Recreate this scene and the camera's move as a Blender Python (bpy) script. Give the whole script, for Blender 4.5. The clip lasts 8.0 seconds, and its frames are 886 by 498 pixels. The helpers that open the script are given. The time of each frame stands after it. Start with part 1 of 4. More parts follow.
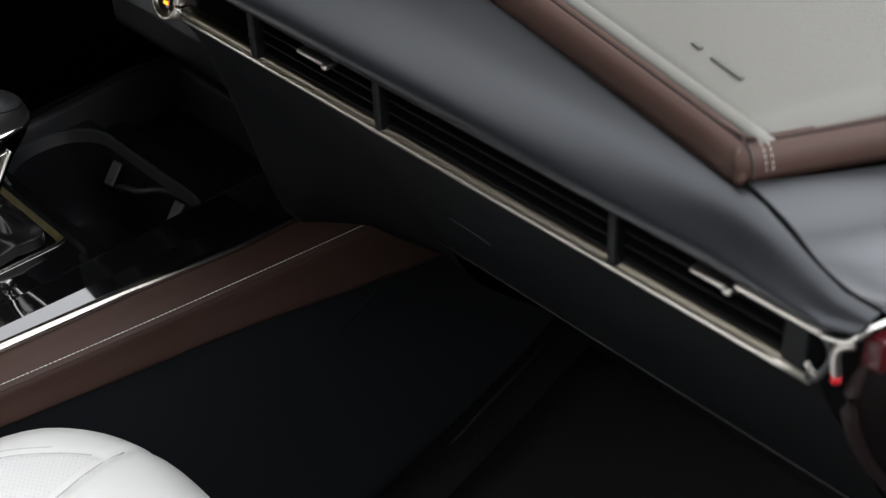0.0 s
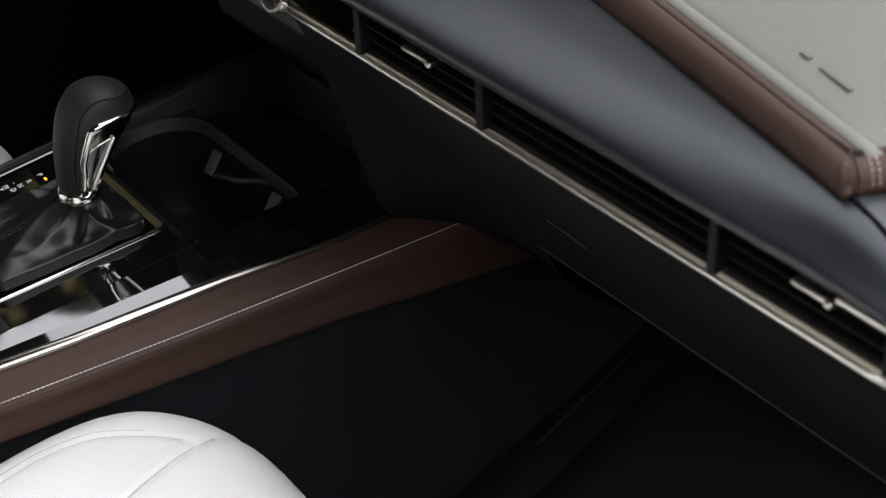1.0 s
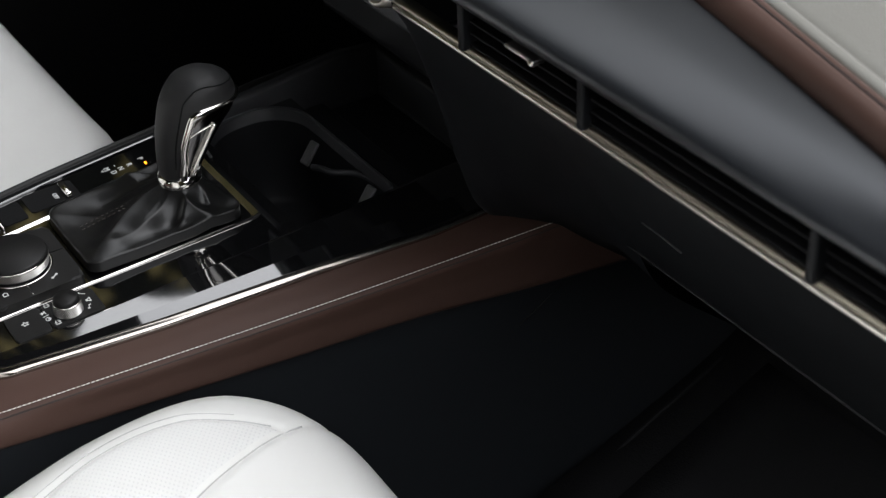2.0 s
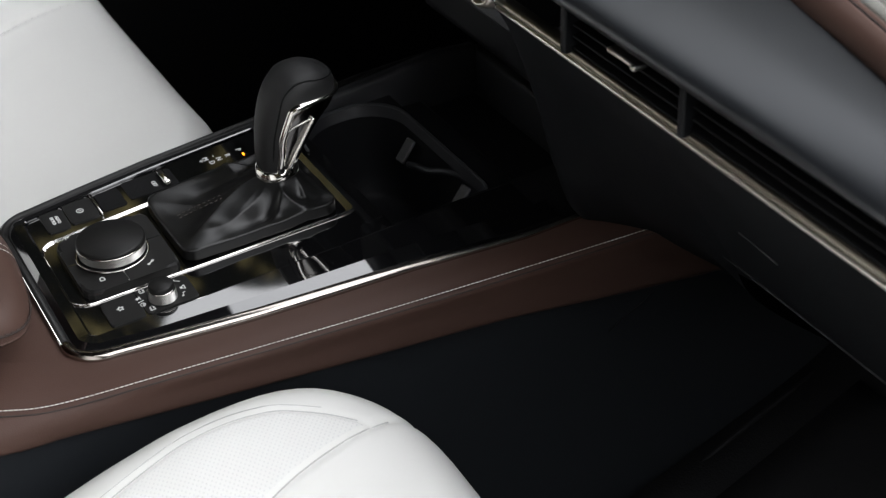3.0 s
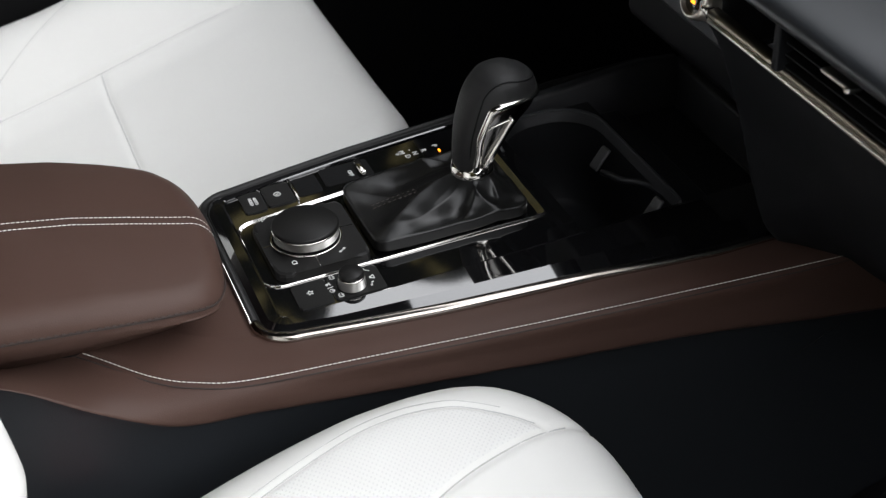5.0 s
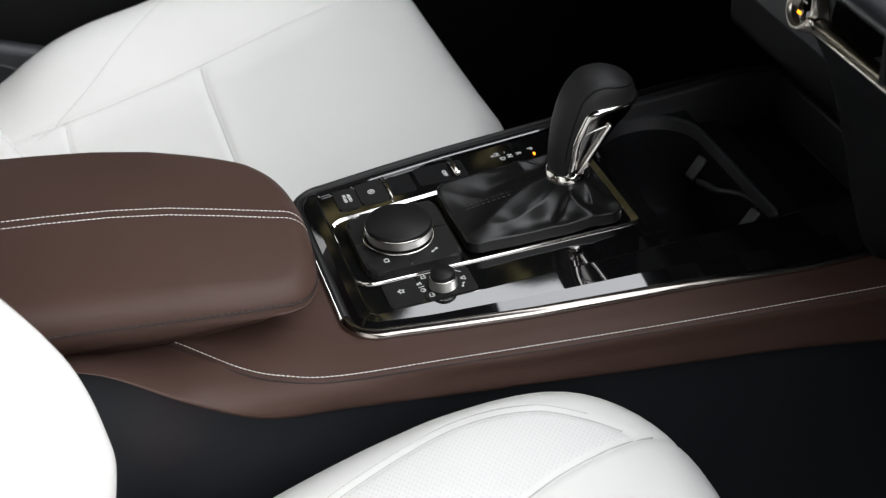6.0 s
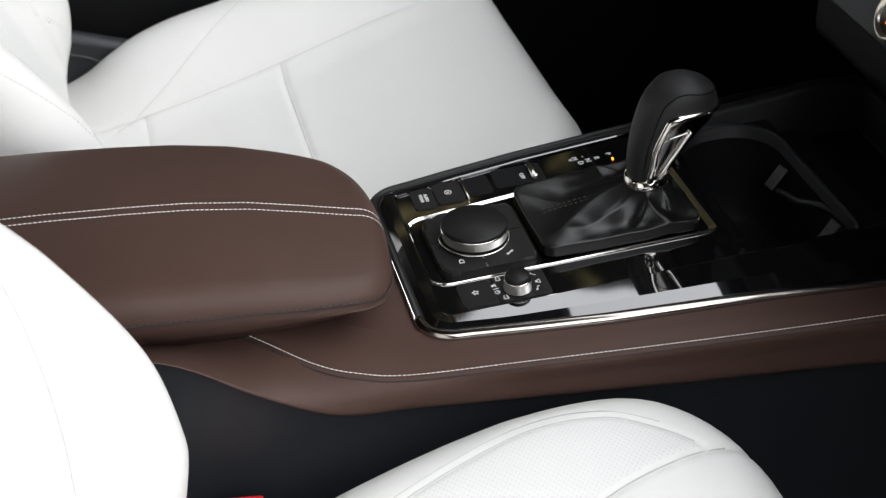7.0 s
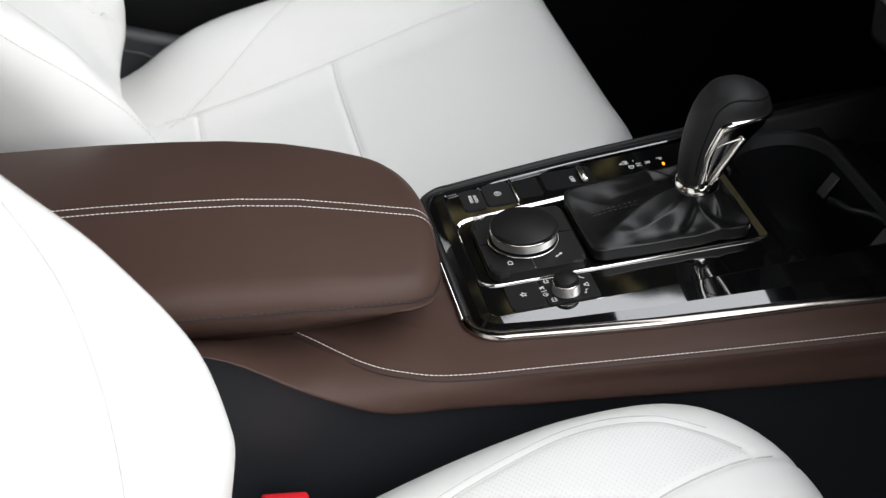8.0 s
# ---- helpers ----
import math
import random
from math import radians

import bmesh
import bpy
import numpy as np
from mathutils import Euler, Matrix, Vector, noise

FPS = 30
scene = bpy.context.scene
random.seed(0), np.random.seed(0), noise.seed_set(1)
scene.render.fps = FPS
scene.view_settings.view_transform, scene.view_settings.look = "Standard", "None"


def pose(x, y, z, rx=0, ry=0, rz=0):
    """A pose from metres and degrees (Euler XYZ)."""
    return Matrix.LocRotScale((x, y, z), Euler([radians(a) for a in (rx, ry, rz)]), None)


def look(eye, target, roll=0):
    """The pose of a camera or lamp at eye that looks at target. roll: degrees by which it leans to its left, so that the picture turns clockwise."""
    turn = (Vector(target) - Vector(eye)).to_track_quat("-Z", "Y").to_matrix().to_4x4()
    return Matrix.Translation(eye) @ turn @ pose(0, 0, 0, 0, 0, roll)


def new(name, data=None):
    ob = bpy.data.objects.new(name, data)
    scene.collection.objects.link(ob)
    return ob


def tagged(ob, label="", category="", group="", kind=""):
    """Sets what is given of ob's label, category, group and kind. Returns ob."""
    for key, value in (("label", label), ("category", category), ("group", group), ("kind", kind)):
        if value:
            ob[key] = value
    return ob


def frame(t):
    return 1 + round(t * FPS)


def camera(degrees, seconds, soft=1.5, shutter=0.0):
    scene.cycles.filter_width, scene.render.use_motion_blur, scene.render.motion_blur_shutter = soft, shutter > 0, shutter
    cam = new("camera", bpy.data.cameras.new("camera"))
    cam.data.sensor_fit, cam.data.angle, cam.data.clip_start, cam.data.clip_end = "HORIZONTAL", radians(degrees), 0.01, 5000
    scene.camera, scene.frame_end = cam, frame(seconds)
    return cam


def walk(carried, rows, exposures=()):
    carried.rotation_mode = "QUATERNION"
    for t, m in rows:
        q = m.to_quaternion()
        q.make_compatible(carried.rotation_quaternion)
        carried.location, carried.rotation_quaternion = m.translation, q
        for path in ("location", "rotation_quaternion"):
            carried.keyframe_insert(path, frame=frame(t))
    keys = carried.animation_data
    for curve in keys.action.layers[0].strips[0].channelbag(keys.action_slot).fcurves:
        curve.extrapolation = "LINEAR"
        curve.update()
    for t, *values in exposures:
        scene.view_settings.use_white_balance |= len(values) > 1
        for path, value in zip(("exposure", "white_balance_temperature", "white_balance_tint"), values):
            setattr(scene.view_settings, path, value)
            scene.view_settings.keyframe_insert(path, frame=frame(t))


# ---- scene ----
PATH = [
    (0, (0.2876, -0.9589, 1.0983), (1.3329, 0.2998, -0.0518), -2.48),
    (0.5, (0.2856, -0.9568, 1.0993), (1.2864, 0.3379, -0.0506), -2.59),
    (1, (0.2829, -0.9554, 1.0997), (1.2391, 0.3744, -0.0481), -2.52),
    (1.5, (0.2789, -0.9547, 1.1005), (1.19, 0.4071, -0.0462), -2.43),
    (3, (0.2723, -0.9515, 1.1003), (1.0396, 0.5009, -0.0406), -2.34),
    (3.5, (0.2694, -0.9509, 1.1003), (0.9852, 0.5304, -0.0371), -2.36),
    (4, (0.2666, -0.9497, 1.1012), (0.9316, 0.5564, -0.0343), -2.38),
    (4.5, (0.2626, -0.949, 1.1009), (0.8786, 0.5808, -0.0306), -2.33),
    (6, (0.2519, -0.9443, 1.1008), (0.7152, 0.6445, -0.0223), -2.18),
    (6.5, (0.2493, -0.9429, 1.1), (0.665, 0.6612, -0.0199), -2.19),
    (7, (0.2473, -0.9426, 1.0996), (0.6234, 0.673, -0.0176), -2.17),
    (7.5, (0.2445, -0.9426, 1.0984), (0.5903, 0.6822, -0.0155), -2.08),
    (8, (0.2426, -0.9427, 1.098), (0.5642, 0.6885, -0.0138), -2.02),
]
cam = camera(32.69, 8.0, 1.3)
cam.data.dof.use_dof, cam.data.dof.focus_distance, cam.data.dof.aperture_fstop = True, 1.13, 11.0
walk(cam, [(t, look(eye, target, roll)) for t, eye, target, roll in PATH], [(0, 1.88, 6280, 12), (8, 1.88, 6280, 12)])

# ---- light ----
world = bpy.data.worlds.new("sky")
scene.world = world
world.use_nodes = True
wn = world.node_tree
sky = wn.nodes.new("ShaderNodeTexSky")
sky.sky_type, sky.sun_disc = "NISHITA", False
sky.sun_elevation, sky.sun_rotation = radians(52), radians(125)
sky.air_density, sky.dust_density, sky.ozone_density = 5.0, 0.5, 1.0
cloud = wn.nodes.new("ShaderNodeHueSaturation")
cloud.inputs["Saturation"].default_value = 0.06
wn.links.new(sky.outputs["Color"], cloud.inputs["Color"])
wn.links.new(cloud.outputs["Color"], wn.nodes["Background"].inputs["Color"])
wn.nodes["Background"].inputs["Strength"].default_value = 0.15
sun = new("sun", bpy.data.lights.new("sun", "SUN"))
sun.data.energy, sun.data.angle, sun.data.color = 0.10, radians(38), (1.0, 0.99, 0.97)
sun.matrix_world = look((0.2 + 1.66, -0.2 - 1.16, 0.4 + 2.6), (0.2, -0.2, 0.4))


# ---- materials ----
def material(name, color, rough=0.5, metal=0.0, bump=0.0, scale=200.0, vary=0.12, spec=0.5, coat=0.0, detail="noise", big=9.0):
    """A surface with fine grain, a broad unevenness of tone and of gloss, and relief."""
    m = bpy.data.materials.new(name)
    m.use_nodes = True
    t = m.node_tree
    b = t.nodes["Principled BSDF"]
    b.inputs["Roughness"].default_value, b.inputs["Metallic"].default_value = rough, metal
    b.inputs["Specular IOR Level"].default_value = spec
    b.inputs["Coat Weight"].default_value, b.inputs["Coat Roughness"].default_value = coat, 0.03
    at = t.nodes.new("ShaderNodeTexCoord")
    large = t.nodes.new("ShaderNodeTexNoise")
    large.inputs["Scale"].default_value, large.inputs["Detail"].default_value = big, 4
    t.links.new(at.outputs["Object"], large.inputs["Vector"])
    if detail == "grain":
        fine = t.nodes.new("ShaderNodeTexVoronoi")
        fine.feature = "DISTANCE_TO_EDGE"
        out = "Distance"
    else:
        fine = t.nodes.new("ShaderNodeTexNoise")
        fine.inputs["Detail"].default_value = 3
        out = "Fac"
    fine.inputs["Scale"].default_value = scale
    t.links.new(at.outputs["Object"], fine.inputs["Vector"])
    ramp = t.nodes.new("ShaderNodeMix")
    ramp.data_type = "RGBA"
    lo, hi = [c * (1 - vary) for c in color], [min(1, c * (1 + vary)) for c in color]
    ramp.inputs[6].default_value, ramp.inputs[7].default_value = (*lo, 1), (*hi, 1)
    t.links.new(large.outputs["Fac"], ramp.inputs[0])
    t.links.new(ramp.outputs[2], b.inputs["Base Color"])
    gloss = t.nodes.new("ShaderNodeMapRange")
    gloss.inputs["To Min"].default_value, gloss.inputs["To Max"].default_value = max(0.02, rough * 0.85), min(1, rough * 1.15)
    t.links.new(large.outputs["Fac"], gloss.inputs["Value"])
    t.links.new(gloss.outputs["Result"], b.inputs["Roughness"])
    if bump:
        relief = t.nodes.new("ShaderNodeBump")
        relief.inputs["Strength"].default_value, relief.inputs["Distance"].default_value = bump, 0.0006
        t.links.new(fine.outputs[out], relief.inputs["Height"])
        t.links.new(relief.outputs["Normal"], b.inputs["Normal"])
    return m


def perforated(name, color):
    """White leather with rows of small round holes, 5 mm apart."""
    m = material(name, color, 0.5, bump=0.0)
    t = m.node_tree
    b = t.nodes["Principled BSDF"]
    at = t.nodes.new("ShaderNodeTexCoord")
    place = t.nodes.new("ShaderNodeMapping")
    place.inputs["Scale"].default_value = (360, 360, 0)
    place.inputs["Rotation"].default_value = (0, 0, radians(45))
    t.links.new(at.outputs["Object"], place.inputs["Vector"])
    frac = t.nodes.new("ShaderNodeVectorMath")
    frac.operation = "FRACTION"
    t.links.new(place.outputs["Vector"], frac.inputs[0])
    mid = t.nodes.new("ShaderNodeVectorMath")
    mid.operation = "DISTANCE"
    mid.inputs[1].default_value = (0.5, 0.5, 0)
    t.links.new(frac.outputs["Vector"], mid.inputs[0])
    hole = t.nodes.new("ShaderNodeMapRange")
    hole.inputs["From Min"].default_value, hole.inputs["From Max"].default_value = 0.14, 0.26
    t.links.new(mid.outputs["Value"], hole.inputs["Value"])
    mix = t.nodes.new("ShaderNodeMix")
    mix.data_type = "RGBA"
    mix.inputs[6].default_value, mix.inputs[7].default_value = (0.67, 0.67, 0.66, 1), (*color, 1)
    t.links.new(hole.outputs["Result"], mix.inputs[0])
    t.links.new(mix.outputs[2], b.inputs["Base Color"])
    relief = t.nodes.new("ShaderNodeBump")
    relief.inputs["Strength"].default_value, relief.inputs["Distance"].default_value = 0.35, 0.0006
    t.links.new(hole.outputs["Result"], relief.inputs["Height"])
    t.links.new(relief.outputs["Normal"], b.inputs["Normal"])
    return m


def glowing(name, color, strength):
    m = bpy.data.materials.new(name)
    m.use_nodes = True
    b = m.node_tree.nodes["Principled BSDF"]
    b.inputs["Base Color"].default_value = (*color, 1)
    b.inputs["Emission Color"].default_value, b.inputs["Emission Strength"].default_value = (*color, 1), strength
    return m


WHITE_LEATHER = material("white_leather", (0.765, 0.762, 0.738), 0.45, bump=0.12, scale=700, vary=0.03, detail="grain")
PERFORATED = perforated("perforated_white_leather", (0.74, 0.74, 0.72))
WHITE_THREAD = material("pale_thread", (0.82, 0.80, 0.75), 0.7, bump=0.3, scale=900)
SEAM_GREY = material("seam_grey", (0.50, 0.50, 0.49), 0.8)
GREY_THREAD = material("grey_thread", (0.66, 0.66, 0.64), 0.7, bump=0.3, scale=900)
BROWN_LEATHER = material("brown_leather", (0.072, 0.0415, 0.0330), 0.47, bump=0.22, scale=600, vary=0.12, detail="grain", spec=0.20)
EDGE_THREAD = material("edge_thread", (0.042, 0.026, 0.021), 0.7)
BROWN_THREAD = material("brown_thread", (0.03, 0.02, 0.017), 0.7)
GRIP = material("grip_leather", (0.014, 0.014, 0.0145), 0.52, bump=0.35, scale=900, detail="grain", spec=0.35)
BLACK_LEATHER = material("black_leather", (0.009, 0.009, 0.009), 0.30, bump=0.12, scale=700, detail="grain", spec=0.38)
BLACK_PLASTIC = material("black_plastic", (0.0105, 0.0110, 0.0125), 0.48, bump=0.35, scale=900, detail="grain", spec=0.2)
SOFT_BLACK = material("soft_touch_black", (0.0135, 0.0148, 0.0170), 0.33, bump=0.06, scale=900, detail="grain", spec=0.75)
SOFT_BLACK.node_tree.nodes["Principled BSDF"].inputs["Specular Tint"].default_value = (0.93, 0.955, 1.0, 1)
LOWER_BLACK = material("lower_black", (0.0145, 0.0168, 0.0200), 0.5, bump=0.3, scale=900, detail="grain", spec=0.4)
DASH_LOW = material("lower_dash_black", (0.0085, 0.0092, 0.0108), 0.52, bump=0.3, scale=900, detail="grain", spec=0.18)
# Red body paint in the door opening, its shadow mixed into the colour
JAMB_SHADE = material("shaded_jamb", (0.007, 0.0045, 0.0045), 0.6, bump=0.2, scale=500, spec=0.2)
SIDE_PANEL = material("stack_black", (0.013, 0.0135, 0.0155), 0.5, bump=0.3, scale=900, detail="grain", spec=0.25)
SIDE_GREY = material("side_grey", (0.030, 0.032, 0.035), 0.5, bump=0.2, scale=900, detail="grain")
GREY_PLASTIC = material("grey_plastic", (0.07, 0.07, 0.072), 0.45, bump=0.1, scale=900)
MAROON_SEAL = material("maroon_rubber", (0.020, 0.008, 0.009), 0.6, bump=0.3, scale=500)
BUTTON_BLACK = material("button_black", (0.0125, 0.0122, 0.0120), 0.40, bump=0.1, scale=900, spec=0.22)
GLOSS_BLACK = material("gloss_black", (0.005, 0.005, 0.0055), 0.04, vary=0.1, spec=0.5, coat=1.0)
GLOSS_BLACK.node_tree.nodes["Principled BSDF"].inputs["IOR"].default_value = 1.9
GLOSS_BLACK.node_tree.nodes["Principled BSDF"].inputs["Coat IOR"].default_value = 1.8
CHROME = material("chrome", (0.80, 0.775, 0.735), 0.12, 1.0, vary=0.04)
TRIM_METAL = material("trim_metal", (0.46, 0.42, 0.385), 0.16, 1.0, vary=0.05)
FAINT = material("faint_emboss", (0.135, 0.131, 0.122), 0.5, bump=0.4, scale=500, detail="grain")
STRIP_METAL = material("strip_metal", (0.80, 0.76, 0.70), 0.30, 1.0, vary=0.05)
TRAY = material("tray_plastic", (0.0155, 0.0162, 0.0188), 0.5, bump=0.2, scale=900, detail="grain")
SMOKED = material("smoked_chrome", (0.17, 0.165, 0.16), 0.14, 1.0, vary=0.05)
KNURL = material("knurled_metal", (0.56, 0.55, 0.535), 0.38, 1.0, vary=0.04)
SATIN = material("satin_metal", (0.66, 0.635, 0.60), 0.36, 1.0, vary=0.06)
DULL_METAL = material("dull_metal", (0.33, 0.30, 0.245), 0.34, 1.0, vary=0.06)
CARPET = material("black_carpet", (0.022, 0.022, 0.0235), 0.95, bump=1.0, scale=500, vary=0.3, spec=0.1)
DASH_TOP = material("dash_top", (0.165, 0.160, 0.142), 0.5, bump=0.5, scale=500, vary=0.06, detail="grain", big=5)
PRINT = material("white_print", (0.75, 0.75, 0.73), 0.6)
BACKLIT = glowing("backlit_print", (0.5, 0.5, 0.49), 0.10)
AMBER = glowing("amber_lamp", (1.0, 0.27, 0.01), 0.9)
RED_PLASTIC = material("red_plastic", (0.75, 0.02, 0.03), 0.35)
RED_PAINT = material("red_paint", (0.14, 0.006, 0.009), 0.18, coat=1.0)
# Darker copy of the red paint: shade put into the base colour
JAMB_RED = material("shaded_red", (0.07, 0.004, 0.006), 0.35)
DARK_TRIM = material("dark_trim", (0.006, 0.006, 0.0065), 0.6, bump=0.3, scale=400, spec=0.15)
HEADLINER = material("headliner", (0.02, 0.02, 0.021), 0.95, bump=0.5, scale=300, spec=0.1)
FOLIAGE = material("far_foliage", (0.03, 0.034, 0.010), 0.95, bump=1.0, scale=3, vary=0.5, big=2.0, spec=0.0)
_t = FOLIAGE.node_tree
# Near-black to gold: sunlit patches and dark gaps put into the leaf colour
_ramp = _t.nodes.new("ShaderNodeValToRGB")
_ramp.color_ramp.elements[0].position, _ramp.color_ramp.elements[0].color = 0.53, (0.002, 0.0025, 0.0015, 1)
_ramp.color_ramp.elements[1].position, _ramp.color_ramp.elements[1].color = 0.72, (0.21, 0.175, 0.075, 1)
_big = next(n for n in _t.nodes if n.type == "TEX_NOISE" and abs(n.inputs["Scale"].default_value - 2.0) < 0.01)
_t.links.new(_big.outputs["Fac"], _ramp.inputs["Fac"])
_t.links.new(_ramp.outputs["Color"], _t.nodes["Principled BSDF"].inputs["Base Color"])
ASPHALT = material("asphalt", (0.06, 0.06, 0.058), 0.9, bump=1.0, scale=60, vary=0.25, big=0.7)


# ---- shapes ----
def spline(points, n):
    """n points along a smooth curve through the given ones, evenly spread by length."""
    p = np.array(points, float)
    q = np.vstack([2 * p[0] - p[1], p, 2 * p[-1] - p[-2]])
    out = []
    for i in range(1, len(q) - 2):
        for u in np.linspace(0, 1, 24, endpoint=False):
            a, b, c, d = q[i - 1], q[i], q[i + 1], q[i + 2]
            out.append(0.5 * (2 * b + (c - a) * u + (2 * a - 5 * b + 4 * c - d) * u**2 + (3 * b - a - 3 * c + d) * u**3))
    out.append(p[-1])
    out = np.array(out)
    s = np.r_[0, np.cumsum(np.linalg.norm(np.diff(out, axis=0), axis=1))]
    k = np.linspace(0, s[-1], n)
    return np.stack([np.interp(k, s, out[:, j]) for j in range(out.shape[1])], 1)


def table(xs, ys):
    """A smooth curve through the given values, without overshoot, as a function."""
    x, y = np.array(xs, float), np.array(ys, float)
    h, d = np.diff(x), np.diff(y) / np.diff(x)
    k = np.zeros(len(x))
    for i in range(1, len(x) - 1):
        if d[i - 1] * d[i] > 0:
            a, b = 2 * h[i] + h[i - 1], h[i] + 2 * h[i - 1]
            k[i] = (a + b) / (a / d[i - 1] + b / d[i])
    k[0], k[-1] = d[0], d[-1]

    def at(v):
        v = min(max(float(v), x[0]), x[-1])
        i = min(int(np.searchsorted(x, v, side="right")) - 1, len(x) - 2)
        u = (v - x[i]) / h[i]
        return float((1 + 2 * u) * (1 - u) ** 2 * y[i] + u * (1 - u) ** 2 * h[i] * k[i] + u * u * (3 - 2 * u) * y[i + 1] + u * u * (u - 1) * h[i] * k[i + 1])

    return at


def sheet(rows, closed=False, caps=False):
    """A bmesh over rows of points."""
    bm = bmesh.new()
    v = [[bm.verts.new(tuple(map(float, p))) for p in row] for row in rows]
    n = len(v[0])
    for a, b in zip(v, v[1:]):
        for i in range(n if closed else n - 1):
            j = (i + 1) % n
            bm.faces.new((a[i], a[j], b[j], b[i]))
    if caps:
        bm.faces.new(v[0][::-1])
        bm.faces.new(v[-1])
    bmesh.ops.recalc_face_normals(bm, faces=bm.faces)
    for f in bm.faces:
        f.smooth = True
    return bm


def skin(sections, nu, nv):
    """A smooth sheet through sections, each a few points across."""
    rows = [spline(s, nv) for s in sections]
    cols = [spline([r[j] for r in rows], nu) for j in range(nv)]
    return sheet([[cols[j][i] for j in range(nv)] for i in range(nu)])


def thick(bm, depth):
    """Gives a sheet a back at the given depth behind its faces."""
    bmesh.ops.recalc_face_normals(bm, faces=bm.faces)
    made = bmesh.ops.solidify(bm, geom=bm.faces[:], thickness=depth)
    bmesh.ops.recalc_face_normals(bm, faces=bm.faces)
    return bm


def tube(points, r, seg=8, flat=1.0, up=(0, 0, 1)):
    """A round or flattened bar along a line. r: one radius or one for each point; flat: its height over its width."""
    p = np.array(points, float)
    d = np.gradient(p, axis=0)
    d /= np.linalg.norm(d, axis=1)[:, None] + 1e-12
    side = np.cross(d, up)
    side /= np.linalg.norm(side, axis=1)[:, None] + 1e-9
    top = np.cross(side, d)
    rows = []
    radii = np.broadcast_to(np.array(r, float), (len(p),))
    for c, s, t, r in zip(p, side, top, radii):
        rows.append([c + r * (math.cos(a) * s + flat * math.sin(a) * t) for a in np.linspace(0, 2 * math.pi, seg, endpoint=False)])
    return sheet(rows, True, True)


def dashes(points, length, gap, r, up=(0, 0, 1)):
    """A row of stitches, each a small spindle, along a line."""
    p = np.array(points, float)
    s = np.r_[0, np.cumsum(np.linalg.norm(np.diff(p, axis=0), axis=1))]
    at = lambda k: np.array([np.interp(k, s, p[:, j]) for j in range(3)])
    verts, faces = [], []
    k = 0.0
    up = np.array(up, float)
    while k + length < s[-1]:
        a, b = at(k), at(k + length)
        d = (b - a) / (np.linalg.norm(b - a) + 1e-9)
        side = np.cross(d, up)
        side /= np.linalg.norm(side) + 1e-9
        side = side * 0.9 + d * 0.25
        n = len(verts)
        verts += [a, b]
        for m in (a * 0.78 + b * 0.22, a * 0.22 + b * 0.78):
            verts += [m + side * r, m + up * r, m - side * r, m - up * r]
        for q in range(4):
            w = (q + 1) % 4
            faces += [(n, n + 2 + q, n + 2 + w), (n + 2 + q, n + 6 + q, n + 6 + w, n + 2 + w), (n + 1, n + 6 + w, n + 6 + q)]
        k += length + gap
    me = bpy.data.meshes.new("stitching")
    me.from_pydata([tuple(map(float, v)) for v in verts], [], faces)
    bm = bmesh.new()
    bm.from_mesh(me)
    bpy.data.meshes.remove(me)
    return bm


def block(x0, x1, y0, y1, z0, z1, bevel=0.003, seg=2, top=None):
    """A box with rounded edges; top(x, y) lifts its upper corners."""
    bm = bmesh.new()
    bmesh.ops.create_cube(bm, size=1, matrix=Matrix.Translation(((x0 + x1) / 2, (y0 + y1) / 2, (z0 + z1) / 2)) @ Matrix.Diagonal((x1 - x0, y1 - y0, z1 - z0, 1)))
    if top:
        for v in bm.verts:
            v.co.z += top(v.co.x, v.co.y)
    if bevel:
        bmesh.ops.bevel(bm, geom=bm.edges[:], offset=bevel, segments=seg, affect="EDGES", profile=0.5)
    for f in bm.faces:
        f.smooth = len(f.verts) != 4 or f.calc_area() < 4 * bevel * max(x1 - x0, y1 - y0, z1 - z0)
    return bm


def round_outline(x0, x1, y0, y1, r, n=12):
    """A rounded rectangle, counterclockwise; r: one radius or four, from (x1, y1) on."""
    r = [r] * 4 if isinstance(r, (int, float)) else r
    pts = []
    for k, (cx, cy) in enumerate(((x1, y1), (x0, y1), (x0, y0), (x1, y0))):
        sx, sy = (1, -1, -1, 1)[k], (1, 1, -1, -1)[k]
        for a in np.linspace(0, 90, n):
            ang = radians(90 * k + a)
            pts.append((cx - sx * r[k] + r[k] * math.cos(ang), cy - sy * r[k] + r[k] * math.sin(ang)))
    return np.array(pts)


def dense(outline, n):
    """The closed outline as n evenly spread points."""
    p = np.vstack([outline, outline[:1]])
    s = np.r_[0, np.cumsum(np.linalg.norm(np.diff(p, axis=0), axis=1))]
    k = np.linspace(0, s[-1], n, endpoint=False)
    return np.stack([np.interp(k, s, p[:, j]) for j in range(2)], 1)


